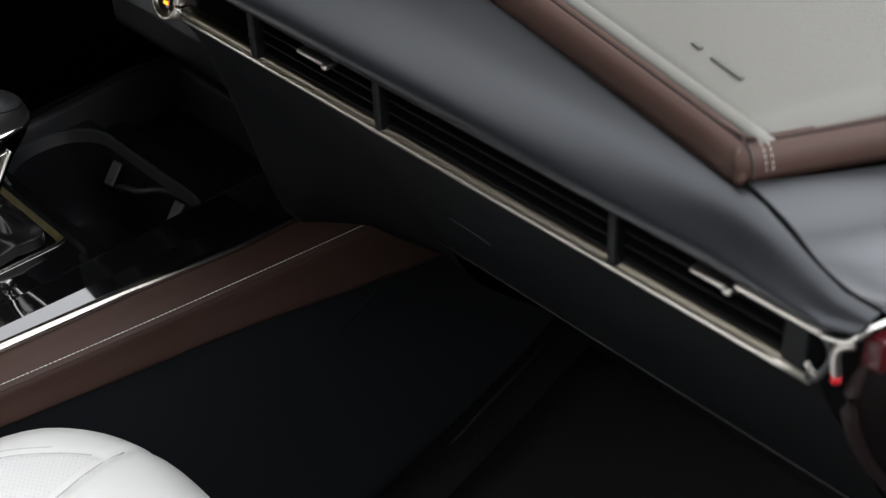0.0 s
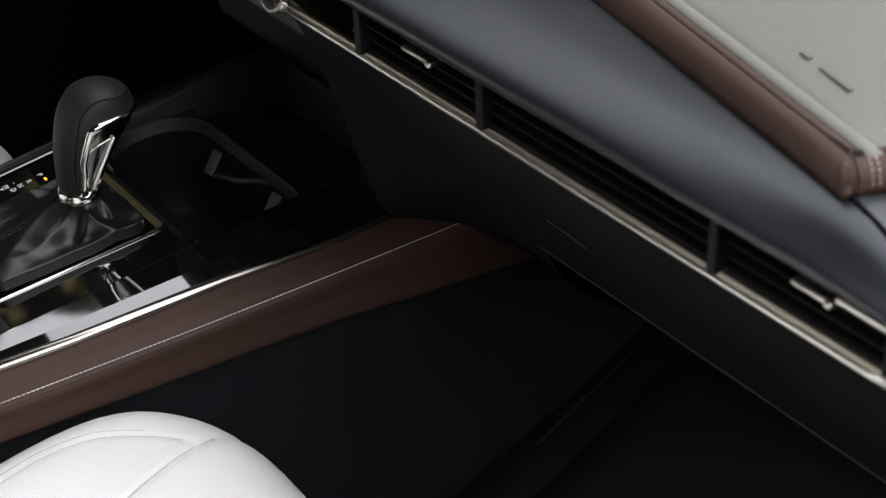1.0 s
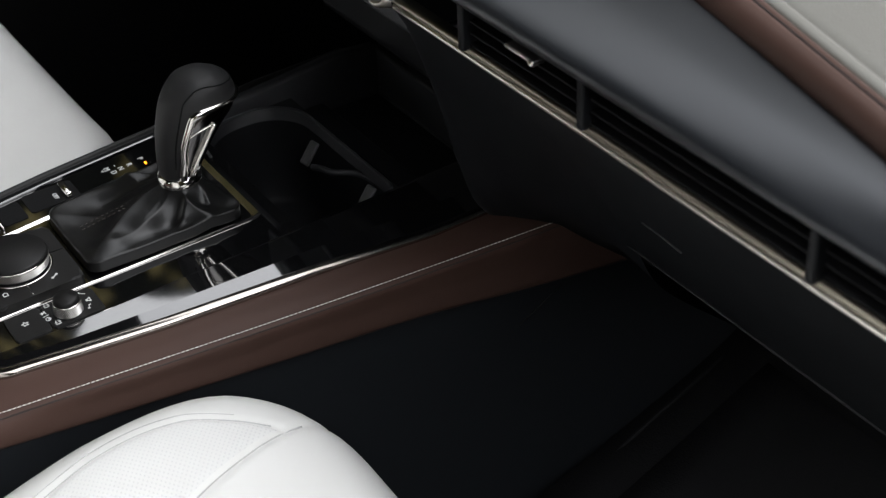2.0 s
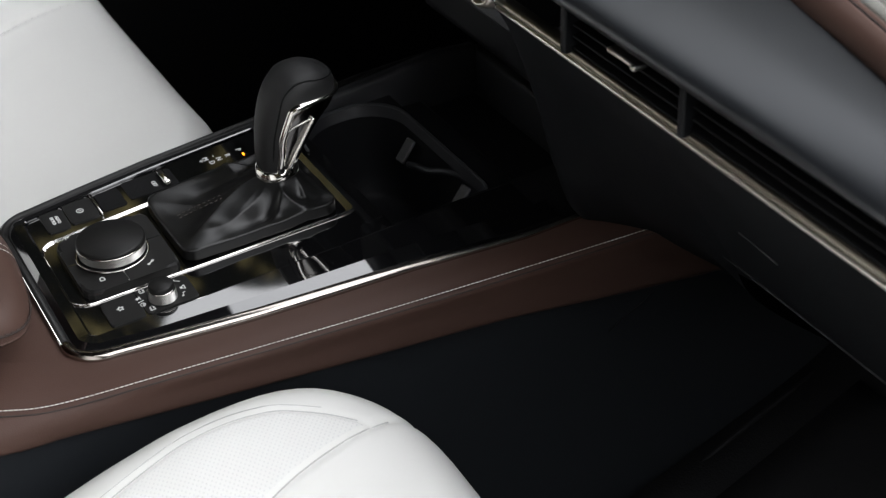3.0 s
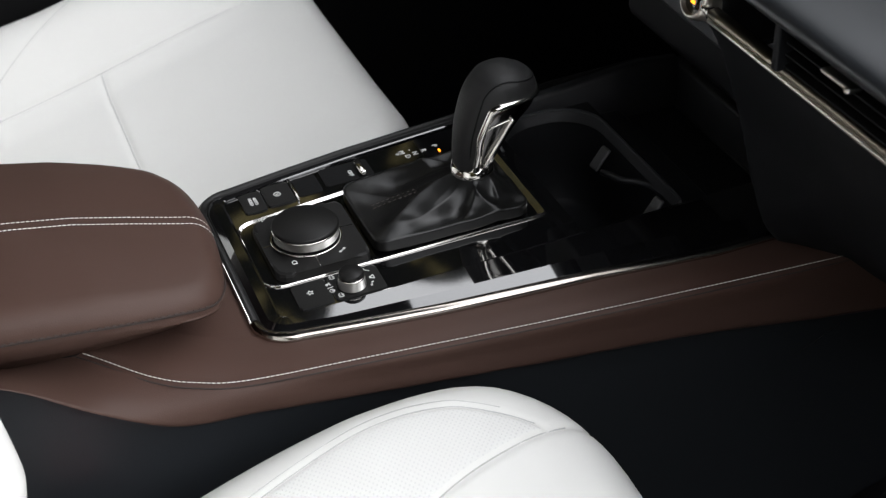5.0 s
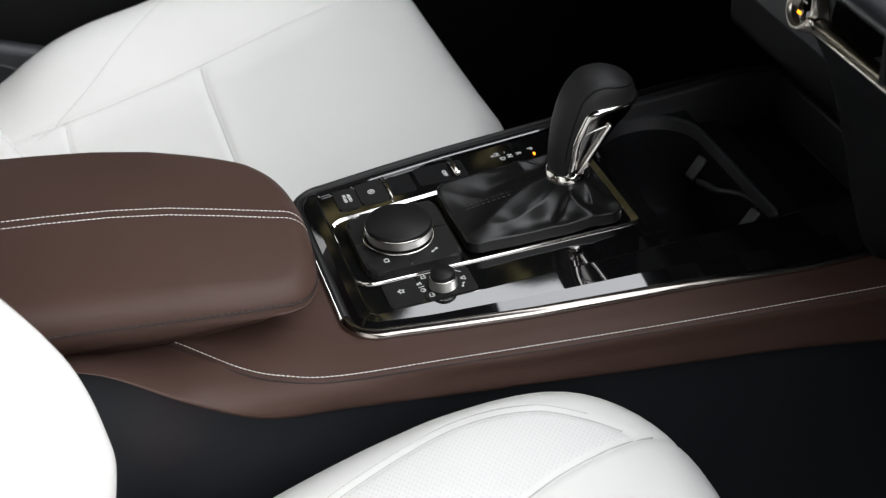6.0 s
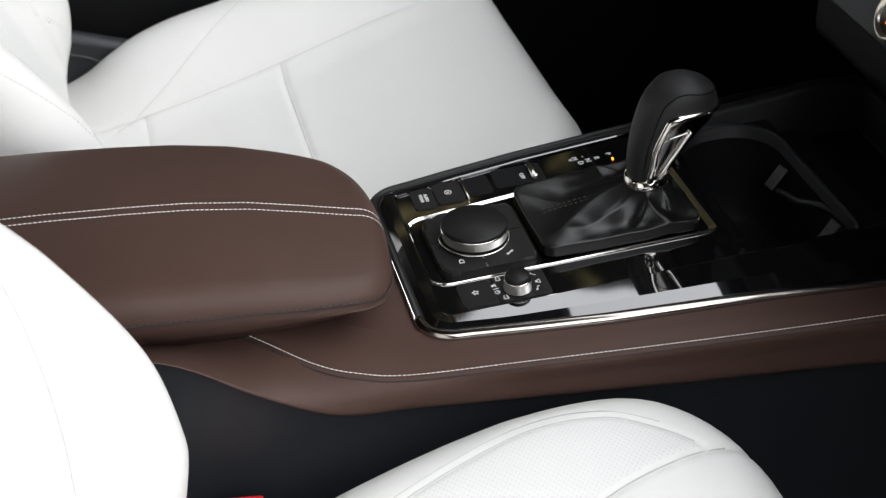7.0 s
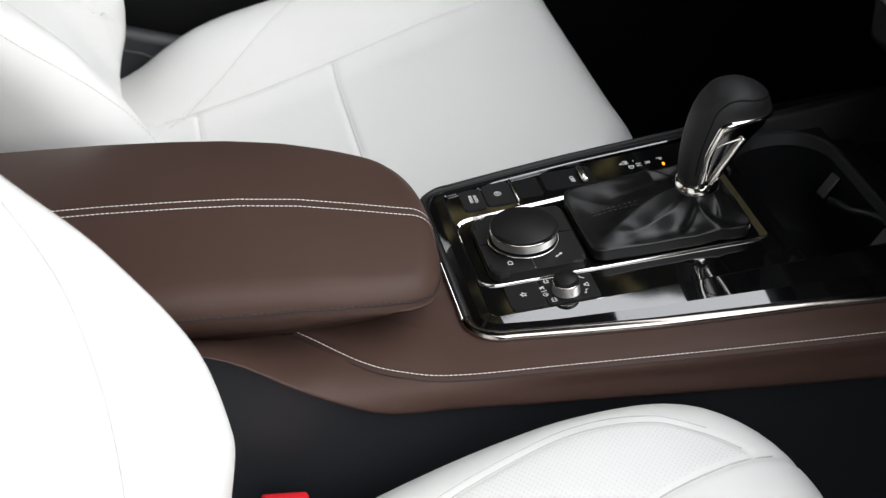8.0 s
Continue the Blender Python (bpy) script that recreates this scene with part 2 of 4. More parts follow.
def pillow(outline, top, r, base, rings=40, n=180, steps=8, center=None, m=None):
    """A padded body: its top lies at top(x, y), its rim is rounded by r and goes down to base."""
    o = dense(np.array(outline), n)
    c = np.array(center if center is not None else o.mean(0))
    t = np.roll(o, -1, 0) - np.roll(o, 1, 0)
    nrm = np.stack([-t[:, 1], t[:, 0]], 1)
    nrm /= np.linalg.norm(nrm, axis=1)[:, None]
    rows = [[(x, y, base(x) if callable(base) else base) for x, y in o]]
    for a in np.linspace(0, math.pi / 2, steps):
        q = o + nrm * r * (1 - math.cos(a))
        rows.append([(x, y, top(x, y) - r * (1 - math.sin(a))) for x, y in q])
    q = o + nrm * r
    for s in np.linspace(1, 0.01, rings)[1:]:
        w = c + (q - c) * s
        rows.append([(x, y, top(x, y)) for x, y in w])
    bm = sheet(rows, True, True)
    if m is not None:
        bm.transform(m)
    return bm


def turned(profile, n=48, at=(0, 0, 0)):
    """A body turned round the z axis from (radius, height) pairs."""
    rows = [[(r * math.cos(a), r * math.sin(a), z) for a in np.linspace(0, 2 * math.pi, n, endpoint=False)] for r, z in profile]
    bm = sheet(rows, True, True)
    bm.transform(Matrix.Translation(at))
    return bm


def plate(outline, z0, z1, bevel=0.001, tilt=None):
    """A flat plate with a bevelled rim; tilt(x, y) is added to its heights."""
    bm = bmesh.new()
    f = bm.faces.new([bm.verts.new((float(x), float(y), z0)) for x, y in outline])
    made = bmesh.ops.extrude_face_region(bm, geom=[f])
    up = [g for g in made["geom"] if isinstance(g, bmesh.types.BMVert)]
    for v in up:
        v.co.z = z1
    rim = [e for e in bm.edges if e.verts[0] in up and e.verts[1] in up]
    if bevel:
        bmesh.ops.bevel(bm, geom=rim, offset=bevel, segments=2, affect="EDGES", profile=0.5)
    bmesh.ops.recalc_face_normals(bm, faces=bm.faces)
    if tilt:
        for v in bm.verts:
            v.co.z += tilt(v.co.x, v.co.y)
    return bm


def merge(*bms):
    """Joins bmeshes into the first."""
    out = bms[0]
    for b in bms[1:]:
        me = bpy.data.meshes.new("joined")
        b.to_mesh(me)
        out.from_mesh(me)
        bpy.data.meshes.remove(me)
        b.free()
    return out


def part(name, bm, mat, parent=None, label=""):
    """Links a bmesh as one mesh object under a thing or a part."""
    me = bpy.data.meshes.new(name)
    bm.to_mesh(me)
    bm.free()
    me.materials.append(mat)
    ob = new(name, me)
    if parent is not None:
        ob.parent = parent
        ob.matrix_parent_inverse = Matrix.Translation(-parent.location)
    if label:
        tagged(ob, label)
    return ob


def thing(name, label, category, at=(0, 0, 0), group="", kind=""):
    ob = new(name)
    ob.location = at
    ob.empty_display_size = 0.05
    return tagged(ob, label, category, group, kind)


def structure(name, bm, mat, label, category):
    return tagged(part(name, bm, mat), label, category, kind="structure")


def lettering(text, size, m, mat, parent, name="lettering", depth=0.0003):
    """Raised print in the built-in font, centred, in the x-y plane of m."""
    cu = bpy.data.curves.new("print", "FONT")
    cu.body, cu.size, cu.extrude, cu.align_x, cu.align_y = text, size, depth, "CENTER", "CENTER"
    ob = new("print", cu)
    me = bpy.data.meshes.new_from_object(ob.evaluated_get(bpy.context.evaluated_depsgraph_get()))
    bpy.data.objects.remove(ob)
    bpy.data.curves.remove(cu)
    me.transform(m)
    me.materials.clear()
    me.materials.append(mat)
    new_ob = new(name, me)
    new_ob.parent = parent
    new_ob.matrix_parent_inverse = Matrix.Translation(-parent.location)
    return new_ob


def bars(rects, z, mat, parent, name="icon", tilt=None):
    """Small print strokes: each (x, y, length, width, turn)."""
    bm = None
    for x, y, l, w, a in rects:
        b = block(-l / 2, l / 2, -w / 2, w / 2, 0, 0.0004, 0)
        b.transform(pose(x, y, z + (tilt(x, y) if tilt else 0), 0, 0, a))
        bm = b if bm is None else merge(bm, b)
    return part(name, bm, mat, parent)


# ---- shell of the car and ground ----
structure("ground", block(-60, 60, -60, 60, -0.47, -0.35, 0), ASPHALT, "grey asphalt ground round the car", "ground")
structure("floor", block(-1.3, 1.35, -0.72, 0.72, 0.0, 0.05, 0.01), CARPET, "black carpeted car floor", "floor")
structure("firewall", block(1.25, 1.3, -0.72, 0.72, 0.05, 0.70, 0.01), CARPET, "black carpeted front wall of the footwell", "wall")
structure("ceiling", skin([[(-1.3, y, 1.20 - 0.5 * (y / 0.7) ** 4 * 0.12), (-0.6, y, 1.26 - 0.05 * (y / 0.7) ** 4), (0.1, y, 1.27 - 0.05 * (y / 0.7) ** 4), (0.62, y, 1.25 - 0.05 * (y / 0.7) ** 4), (0.68, y, 1.242 - 0.05 * (y / 0.7) ** 4)] for y in (-0.60, -0.3, 0, 0.3, 0.60)], 20, 20), HEADLINER, "dark grey fabric headliner under the roof", "ceiling")
structure("wall_rear", block(-1.36, -1.3, -0.72, 0.72, 0.0, 0.82, 0.01), DARK_TRIM, "dark plastic trim behind the rear seats", "wall")
structure("wall_driver_side", block(-1.3, 1.3, 0.72, 0.80, 0.0, 0.80, 0.02), DARK_TRIM, "black driver side door trim and sill", "wall")
# Out of view; added to keep light from behind off the console
structure("wall_passenger_side", block(-1.3, -0.34, -0.80, -0.72, 0.0, 0.80, 0.02), DARK_TRIM, "unseen black rear door trim, added to block light", "wall")
structure("pillar_driver_side", block(-0.28, -0.12, 0.66, 0.74, 0.80, 1.24, 0.02), HEADLINER, "dark trimmed pillar between the doors", "pillar")
for s in (-1, 1):
    bm = tube(spline([(1.46, s * 0.70, 0.76), (1.22, s * 0.68, 0.965), (1.05, s * 0.655, 1.095), (0.825, s * 0.62, 1.21), (0.60, s * 0.59, 1.255)], 20), 0.035, 10)
    structure("pillar_front", bm, HEADLINER, "dark trimmed windscreen pillar", "pillar")
structure("door_sill", block(-0.3, 0.98, -0.80, -0.715, -0.1, 0.10, 0.02), DARK_TRIM, "black plastic door sill", "sill")
structure("pillar_passenger_side", block(-0.42, -0.26, -0.78, -0.66, -0.1, 1.24, 0.03), DARK_TRIM, "dark pillar behind the open passenger door", "pillar")

# Unseen trees: heights set to block light and place the sky's reflection
rows = []
for k in range(361):
    a = 2 * math.pi * k / 360
    c, n = math.cos(a), math.sin(a)
    # low ahead, tall on the driver's side but for one gap and behind the car, low beyond the open door
    tall = min(1, max(0, (n + 0.1) / 0.6)) * (1 - min(1, max(0, (c - 0.78) / 0.2)))
    beside_gap = max(min(1, max(0, (0.235 - c) / 0.05)), min(1, max(0, (c - 0.415) / 0.03)))
    top = 4.0 + (12.0 + 5.6 * beside_gap) * tall + 13.0 * min(1, max(0, -n / 0.4)) * min(1, max(0, -c / 0.5))
    top *= 1 + (0.012 + 0.04 * beside_gap) * noise.noise((c * 5, n * 5, 1)) + 0.02 * noise.noise((c * 30, n * 30, 4))
    rows.append([(20 * c, 19 * n, z) for z in (-0.4, 0.3 * top, 0.65 * top, top)])
structure("backdrop", sheet(rows), FOLIAGE, "unseen far wall of trees, shaped to block light and set reflections", "backdrop")

# ---- centre console ----
EDGE_X = [0.40, 0.43, 0.50, 0.56, 0.62, 0.68, 0.72, 0.77, 0.84, 0.95]
EDGE_Y = [0.094, 0.101, 0.113, 0.122, 0.128, 0.134, 0.140, 0.147, 0.148, 0.150]


def half(x):
    """Half the width of the gloss panel."""
    return float(np.interp(x, EDGE_X, EDGE_Y))


def deck(x, y=0.0):
    """The height of the panel's top."""
    return 0.446 + 0.035 * (x - 0.43)


def on_deck(x, y):
    return deck(x) - 0.446


console = thing("center_console", "centre console in brown leather with a gloss black control panel", "center console", (0.55, 0, 0.05))

# leather sides: inner edge, stitch line, lower edge of the leather
SIDE = [
    # x, inner y, z, stitch y, z, lower y, z
    (0.10, 0.010, 0.470, 0.050, 0.480, 0.128, 0.497),
    (0.20, 0.010, 0.462, 0.045, 0.470, 0.130, 0.494),
    (0.25, 0.010, 0.460, 0.045, 0.464, 0.131, 0.481),
    (0.30, 0.020, 0.458, 0.073, 0.455, 0.132, 0.446),
    (0.345, 0.050, 0.450, 0.110, 0.445, 0.134, 0.4205),
    (0.375, 0.070, 0.446, 0.124, 0.440, 0.136, 0.414),
    (0.41, 0.085, 0.442, 0.132, 0.437, 0.138, 0.4130),
    (0.49, 0.108, 0.443, 0.144, 0.440, 0.1465, 0.4105),
    (0.62, 0.124, 0.447, 0.1605, 0.4435, 0.1610, 0.4080),
    (0.74, 0.137, 0.451, 0.1745, 0.4475, 0.1745, 0.4063),
    (0.86, 0.143, 0.454, 0.1860, 0.4510, 0.1860, 0.3965),
    (1.00, 0.146, 0.456, 0.1950, 0.4535, 0.197, 0.390),
    (1.22, 0.148, 0.460, 0.1990, 0.4570, 0.200, 0.385),
]
for s in (-1, 1):
    secs = []
    for x, yi, zi, ys, zs, yl, zl in SIDE:
        if s > 0:
            ys, zs, yl, zl = yi + 0.010, zi - 0.022, yi + 0.014, zl - 0.02
        secs.append([(x, s * yi, zi), (x, s * (yi * 0.45 + ys * 0.55), (zi + zs) / 2 + 0.0015), (x, s * (ys - 0.004), zs + 0.0005), (x, s * (ys + 0.003), zs - 0.003), (x, s * (0.4 * ys + 0.6 * yl + (0.0035 if x < 0.42 else 0.0010)), 0.5 * zs + 0.5 * zl), (x, s * yl, zl), (x, s * (yl - 0.008), zl - 0.004)])
    side = part("leather_side", skin(secs, 90, 40), BROWN_LEATHER, console, "smooth dark brown leather side pad")
    if s > 0:
        continue
    line = spline([(x, s * ys, zs + 0.0012) for x, yi, zi, ys, zs, yl, zl in SIDE[1:]], 400)
    part("stitching", dashes(line, 0.0031, 0.0003, 0.00040, (0, 0.3 * s, 1)), WHITE_THREAD, side, "pale contrast stitching")
    line = spline([(x, s * (ys + 0.0025), zs - 0.0022) for x, yi, zi, ys, zs, yl, zl in SIDE[1:]], 200)
    part("seam", tube(line, 0.0006, 6), BROWN_THREAD, side)

for s in (-1, 1):
    secs = [[(x, s * (yl - 0.003), zl - 0.001), (x, s * (yl - 0.006), zl - 0.008), (x, s * (yl - 0.010), (zl + 0.05) / 2), (x, s * (yl - 0.004), 0.04)] for x, yi, zi, ys, zs, yl, zl in SIDE]
    part("lower_side_panel", skin(secs, 60, 16), LOWER_BLACK, console, "matt black lower side panel")
part("console_box", block(-0.32, 0.40, -0.10, 0.10, 0.05, 0.430, 0.01), BLACK_PLASTIC, console)
part("console_core", block(0.40, 1.0, -0.09, 0.09, 0.05, 0.30, 0.01), BLACK_PLASTIC, console)

# gloss panel: a rear plate, rails beside the cup holders
def rounded_end(x0, inset, r, x1, n=30, near=None):
    """The open outline of the panel, inset from its edge: down the driver's side, round the rear, along the passenger's; near: another inset there, as a function of x."""
    def bent(w):
        side = [(x, w(x)) for x in np.linspace(x0 + r, x1, n)]
        bend = [(x0 + r * (1 - math.sin(a)), w(x0 + r) - r * (1 - math.cos(a))) for a in np.linspace(0, math.pi / 2, 24)]
        return bend[::-1][:-1] + side

    far = bent(lambda x: half(x) - inset)
    close = bent(lambda x: half(x) - (near(x) if near else inset))
    return far[::-1] + [(x, -y) for x, y in close]


def wide(x):
    """The width of the border on the passenger's side: its inner edge runs straight."""
    return half(x) - 0.0845 + 0.012 * max(0.0, x - 0.5)


inner = rounded_end(0.4475, 0.0185, 0.006, 0.690, 30, wide)
panel = part("control_panel", plate(inner, 0.425, 0.4455, 0.0005, on_deck), GLOSS_BLACK, console, "gloss black control panel")
def strips(rows):
    """A sheet that is smooth along its rows of points, with sharp edges between the strips."""
    bm = sheet(rows)
    n = len(rows[0])
    bm.verts.index_update()
    for e in bm.edges:
        e.smooth = e.verts[0].index // n != e.verts[1].index // n
    return bm


rows = []
for x0, inset, r, dz, k in ((0.4470, 0.0180, 0.006, -0.004, 1.0), (0.4470, 0.0180, 0.006, 0.0010, 0.985), (0.4455, 0.0165, 0.007, 0.0014, 0.95), (0.4380, 0.0110, 0.017, 0.0009, 0.42), (0.4315, 0.0058, 0.024, -0.0012, 0.16), (0.4300, 0.0045, 0.026, -0.0060, 0.10)):
    near = (lambda q, i: lambda x: max(i, q * wide(x)) if q > 0.2 else i)(k, inset)
    rows.append([(x, y, deck(x) + dz - (0.0035 if x < 0.44 and dz < 0.0011 else 0) * min(1, (0.44 - x) / 0.01)) for x, y in rounded_end(x0, inset, r, 0.690, 40, near)])
part("panel_border", strips(rows), GLOSS_BLACK, console, "gloss black border of the panel")
for s in (-1, 1):
    secs = []
    for x in np.linspace(0.690, 0.880, 8):
        h = half(x)
        w = wide(x) if s < 0 else 0.0375
        secs.append([(x, s * (h - w), deck(x) - 0.006), (x, s * (h - w), deck(x) + 0.001), (x, s * (h - 0.95 * w), deck(x) + 0.0014), (x, s * (h - 0.42 * w if s < 0 else h - 0.0110), deck(x) + 0.0009), (x, s * (h - 0.0058), deck(x) - 0.0012), (x, s * (h - 0.0045), deck(x) - 0.006)])
    part("panel_rail", strips([list(c) for c in zip(*secs)]), GLOSS_BLACK, console)
path = rounded_end(0.4285, 0.0005, 0.0265, 0.86, 50)
k0 = next(k for k, (x, y) in enumerate(path) if y < -0.078)
part("chrome_trim", tube([(x, y, deck(x) - 0.0040) for x, y in path[k0:]], [float(np.interp(x, [0.54, 0.70, 0.80], [0.0044, 0.0028, 0.0020])) for x, y in path[k0:]], 16, 1.2), TRIM_METAL, console, "bright chrome edge strip")
part("black_trim", tube([(x, y, deck(x) - 0.0045) for x, y in path[: k0 + 1]], 0.0036, 12, 1.2), BUTTON_BLACK, console, "satin black edge strip")
part("chrome_line", tube([(x - 0.0028, y, deck(x) - 0.0022) for x, y in path[46 : k0 + 1]], 0.0011, 8), CHROME, console, "thin chrome line at the rear")
part("leather_floor", block(0.28, 0.4295, -0.092, 0.092, 0.40, 0.4415, 0.004), BROWN_LEATHER, console)

# frame round the lever and the dial
def skew(x, y):
    """The frame opens towards the driver, the further forward the more."""
    return x, y + (0.003 + 0.108 * max(0.0, x - 0.46)) * max(0.0, y) / 0.047


def bezel(grow, n=160):
    """The frame's outline, grown outward; its front bar is the broadest."""
    front = 0.6755 + grow if grow >= -0.0015 else 0.6740 + (grow + 0.0015) * 2.6
    o = dense(round_outline(0.4445 - grow, front, -0.0470 - grow, 0.0470 + grow, [0.006 + grow, 0.017 + grow, 0.017 + grow, 0.006 + grow]), n)
    return np.array([skew(x, y) for x, y in o])


rows = [[(x, y, deck(x) + z) for x, y in bezel(g)] for g, z in ((0.0003, -0.002), (0.0, 0.0003), (-0.0004, 0.0010), (-0.0011, 0.0011), (-0.0048, -0.0016), (-0.0050, -0.004))]
frame_bm = sheet(rows, True)
for f in frame_bm.faces:
    f.smooth = False
part("chrome_frame", frame_bm, CHROME, console, "chrome frame round lever and dial, sloping inward")
part("frame_floor", plate([skew(x, y) for x, y in dense(round_outline(0.447, 0.672, -0.0445, 0.0445, 0.008), 60)], 0.438, 0.4445, 0, on_deck), BLACK_PLASTIC, console)

pad = part("dial_pad", plate(dense(round_outline(0.457, 0.531, -0.0428, 0.0405, [0.004, 0.012, 0.012, 0.004]), 60), 0.440, 0.452, 0.0030, on_deck), BUTTON_BLACK, console, "matt black pad with function buttons")
for x0, x1, y0, y1 in ((0.4905, 0.4915, -0.042, -0.0275), (0.4905, 0.4915, 0.0275, 0.040), (0.458, 0.4645, 0.0, 0.001), (0.519, 0.530, 0.0, 0.001)):
    z = 0.4517 + on_deck((x0 + x1) / 2, 0)
    part("groove", block(x0, x1, y0, y1, z, z + 0.0006, 0), GLOSS_BLACK, pad)
zt = 0.452 + on_deck(0.475, 0)
bars([(0.4725, -0.0295, 0.0006, 0.0030, 0), (0.4757, -0.0295, 0.0006, 0.0030, 0), (0.4741, -0.0310, 0.0036, 0.0006, 0), (0.4732, -0.0273, 0.0026, 0.0006, 40), (0.4750, -0.0273, 0.0026, 0.0006, -40)], zt, BACKLIT, pad)
bars([(0.512, -0.0295, 0.0046, 0.0007, 40), (0.5138, -0.0280, 0.0018, 0.0018, 45), (0.5100, -0.0310, 0.0018, 0.0018, 45)], zt + 0.0014, BACKLIT, pad)
bars([(0.467, 0.0375, 0.0034, 0.0006, 90), (0.4688, 0.0392, 0.0034, 0.0006, 10), (0.4690, 0.0381, 0.0018, 0.0006, 60)], zt - 0.0004, BACKLIT, pad)

DX, DY = 0.492, -0.0005
dial = thing("rotary_dial", "round black rotary dial with knurled metal ring", "dial", (DX, DY, 0.4543))
dz = 0.4543
part("base_ring", turned([(0.0, 0), (0.0277, 0), (0.0283, 0.0006), (0.0277, 0.0013), (0.0262, 0.0013), (0.0260, 0.0004), (0.0, 0.0004)], 72, (DX, DY, dz)), CHROME, dial, "thin bright base ring")
part("dial_gap", turned([(0.0, 0.0002), (0.0252, 0.0002), (0.0250, 0.0030), (0.0, 0.0030)], 60, (DX, DY, dz)), DARK_TRIM, dial)
kn = []
for k, z in enumerate(np.linspace(0.0026, 0.0094, 9)):
    r = 0.0249 + 0.0007 * k / 8
    kn.append([((r + 0.0006 * ((q + k) % 2)) * math.cos(a), (r + 0.0006 * ((q + k) % 2)) * math.sin(a), z) for q, a in enumerate(np.linspace(0, 2 * math.pi, 160, endpoint=False))])
bm = sheet(kn, True, True)
for f in bm.faces:
    f.smooth = False
bm.transform(Matrix.Translation((DX, DY, dz)))
part("knurled_ring", bm, KNURL, dial, "knurled silver metal ring")
part("cap_ring", turned([(0.0, 0.0093), (0.0256, 0.0093), (0.0262, 0.0097), (0.0262, 0.0104), (0.0255, 0.0108), (0.0, 0.0108)], 72, (DX, DY, dz)), CHROME, dial)
part("dial_cap", turned([(0.0, 0.0106), (0.0259, 0.0106), (0.0262, 0.0116), (0.0257, 0.0132), (0.0247, 0.0140), (0.0, 0.0137)], 72, (DX, DY, dz)), BUTTON_BLACK, dial, "matt black dial cap")

# buttons on both sides of the frame
for x0, x1, y0, y1 in ((0.463, 0.4895, -0.081, -0.0505), (0.4905, 0.530, -0.082, -0.0505), (0.460, 0.4785, 0.060, 0.090), (0.4795, 0.503, 0.062, 0.093)):
    part("button", plate(dense(round_outline(x0, x1, y0, y1, 0.002, 4), 40), 0.440, 0.4468, 0.0008, on_deck), BUTTON_BLACK, panel, "matt black push button")
# Flat dark plates in place of the shaded pits round the switches
for x0, x1, y0, y1 in ((0.507, 0.527, 0.066, 0.094), (0.531, 0.573, 0.070, 0.098)):
    part("recess_shade", plate(dense(round_outline(x0, x1, y0, y1, 0.002, 4), 40), 0.440, 0.4461, 0, on_deck), DARK_TRIM, panel)
part("drive_switch", block(0.561, 0.567, 0.072, 0.094, 0.4505, 0.4555, 0.0015), CHROME, panel, "small chrome toggle")
part("switch_edge", block(0.5035, 0.5052, 0.062, 0.094, 0.4485, 0.4512, 0.0004), CHROME, panel, "narrow chrome edge of the switch")
zt = 0.4469
tips = [(0.4750 + (0.0027 if k % 2 == 0 else 0.0012) * math.cos(radians(36 * k + 100)), -0.0645 + (0.0027 if k % 2 == 0 else 0.0012) * math.sin(radians(36 * k + 100)), zt + on_deck(0.4755, 0) + 0.0003) for k in range(11)]
part("star_icon", merge(*[tube([a, b], 0.0004, 5) for a, b in zip(tips, tips[1:])]), BACKLIT, panel)
skip = lambda x, y: [(x - 0.0013, y + 0.0008, 0.0028, 0.0005, 62), (x + 0.0013, y + 0.0008, 0.0028, 0.0005, -62), (x - 0.0013, y - 0.0012, 0.0028, 0.0005, 62), (x + 0.0013, y - 0.0012, 0.0028, 0.0005, -62), (x, y - 0.0026, 0.0030, 0.0005, 0)]
bars(skip(0.4952, -0.0525), zt, BACKLIT, panel, "knob_icon", on_deck)
bars(skip(0.4950, -0.0765), zt, BACKLIT, panel, "knob_icon", on_deck)
bars([(0.4893, -0.0603, 0.0022, 0.0018, 20), (0.4912, -0.0603, 0.0008, 0.0036, 10), (0.4902, -0.0603, 0.0046, 0.0005, 50), (0.4906, -0.0647, 0.0048, 0.0005, 12)], zt, BACKLIT, panel, "knob_icon", on_deck)
power = [(0.4907 + 0.0019 * math.cos(a), -0.0692 + 0.0019 * math.sin(a), zt + on_deck(0.4907, 0) + 0.0003) for a in np.linspace(0.6, 2 * math.pi - 0.6, 18)]
part("power_icon", merge(tube(power, 0.00032, 5), block(0.4907, 0.4929, -0.0695, -0.0689, zt + on_deck(0.49, 0), zt + on_deck(0.49, 0) + 0.0006, 0)), BACKLIT, panel)
bars([(0.5216, -0.0557, 0.0052, 0.0005, -38), (0.5200, -0.0535, 0.0012, 0.0012, 0)], zt, BACKLIT, panel, "knob_icon", on_deck)
bars([(0.5217, -0.0655, 0.0016, 0.0022, 0), (0.5230, -0.0640, 0.0030, 0.0005, 35), (0.5230, -0.0670, 0.0030, 0.0005, -35), (0.5243, -0.0655, 0.0006, 0.0046, 0)], zt, BACKLIT, panel, "knob_icon", on_deck)
bars([(0.5204, -0.0733, 0.0040, 0.0006, 75), (0.5196, -0.0752, 0.0016, 0.0012, 0), (0.5214, -0.0716, 0.0020, 0.0006, 10)], zt, BACKLIT, panel, "knob_icon", on_deck)
lettering("AUTO\nHOLD", 0.0040, pose(0.4695, 0.0745, zt + on_deck(0.47, 0) + 0.0006, 0, 0, -90), BACKLIT, panel)
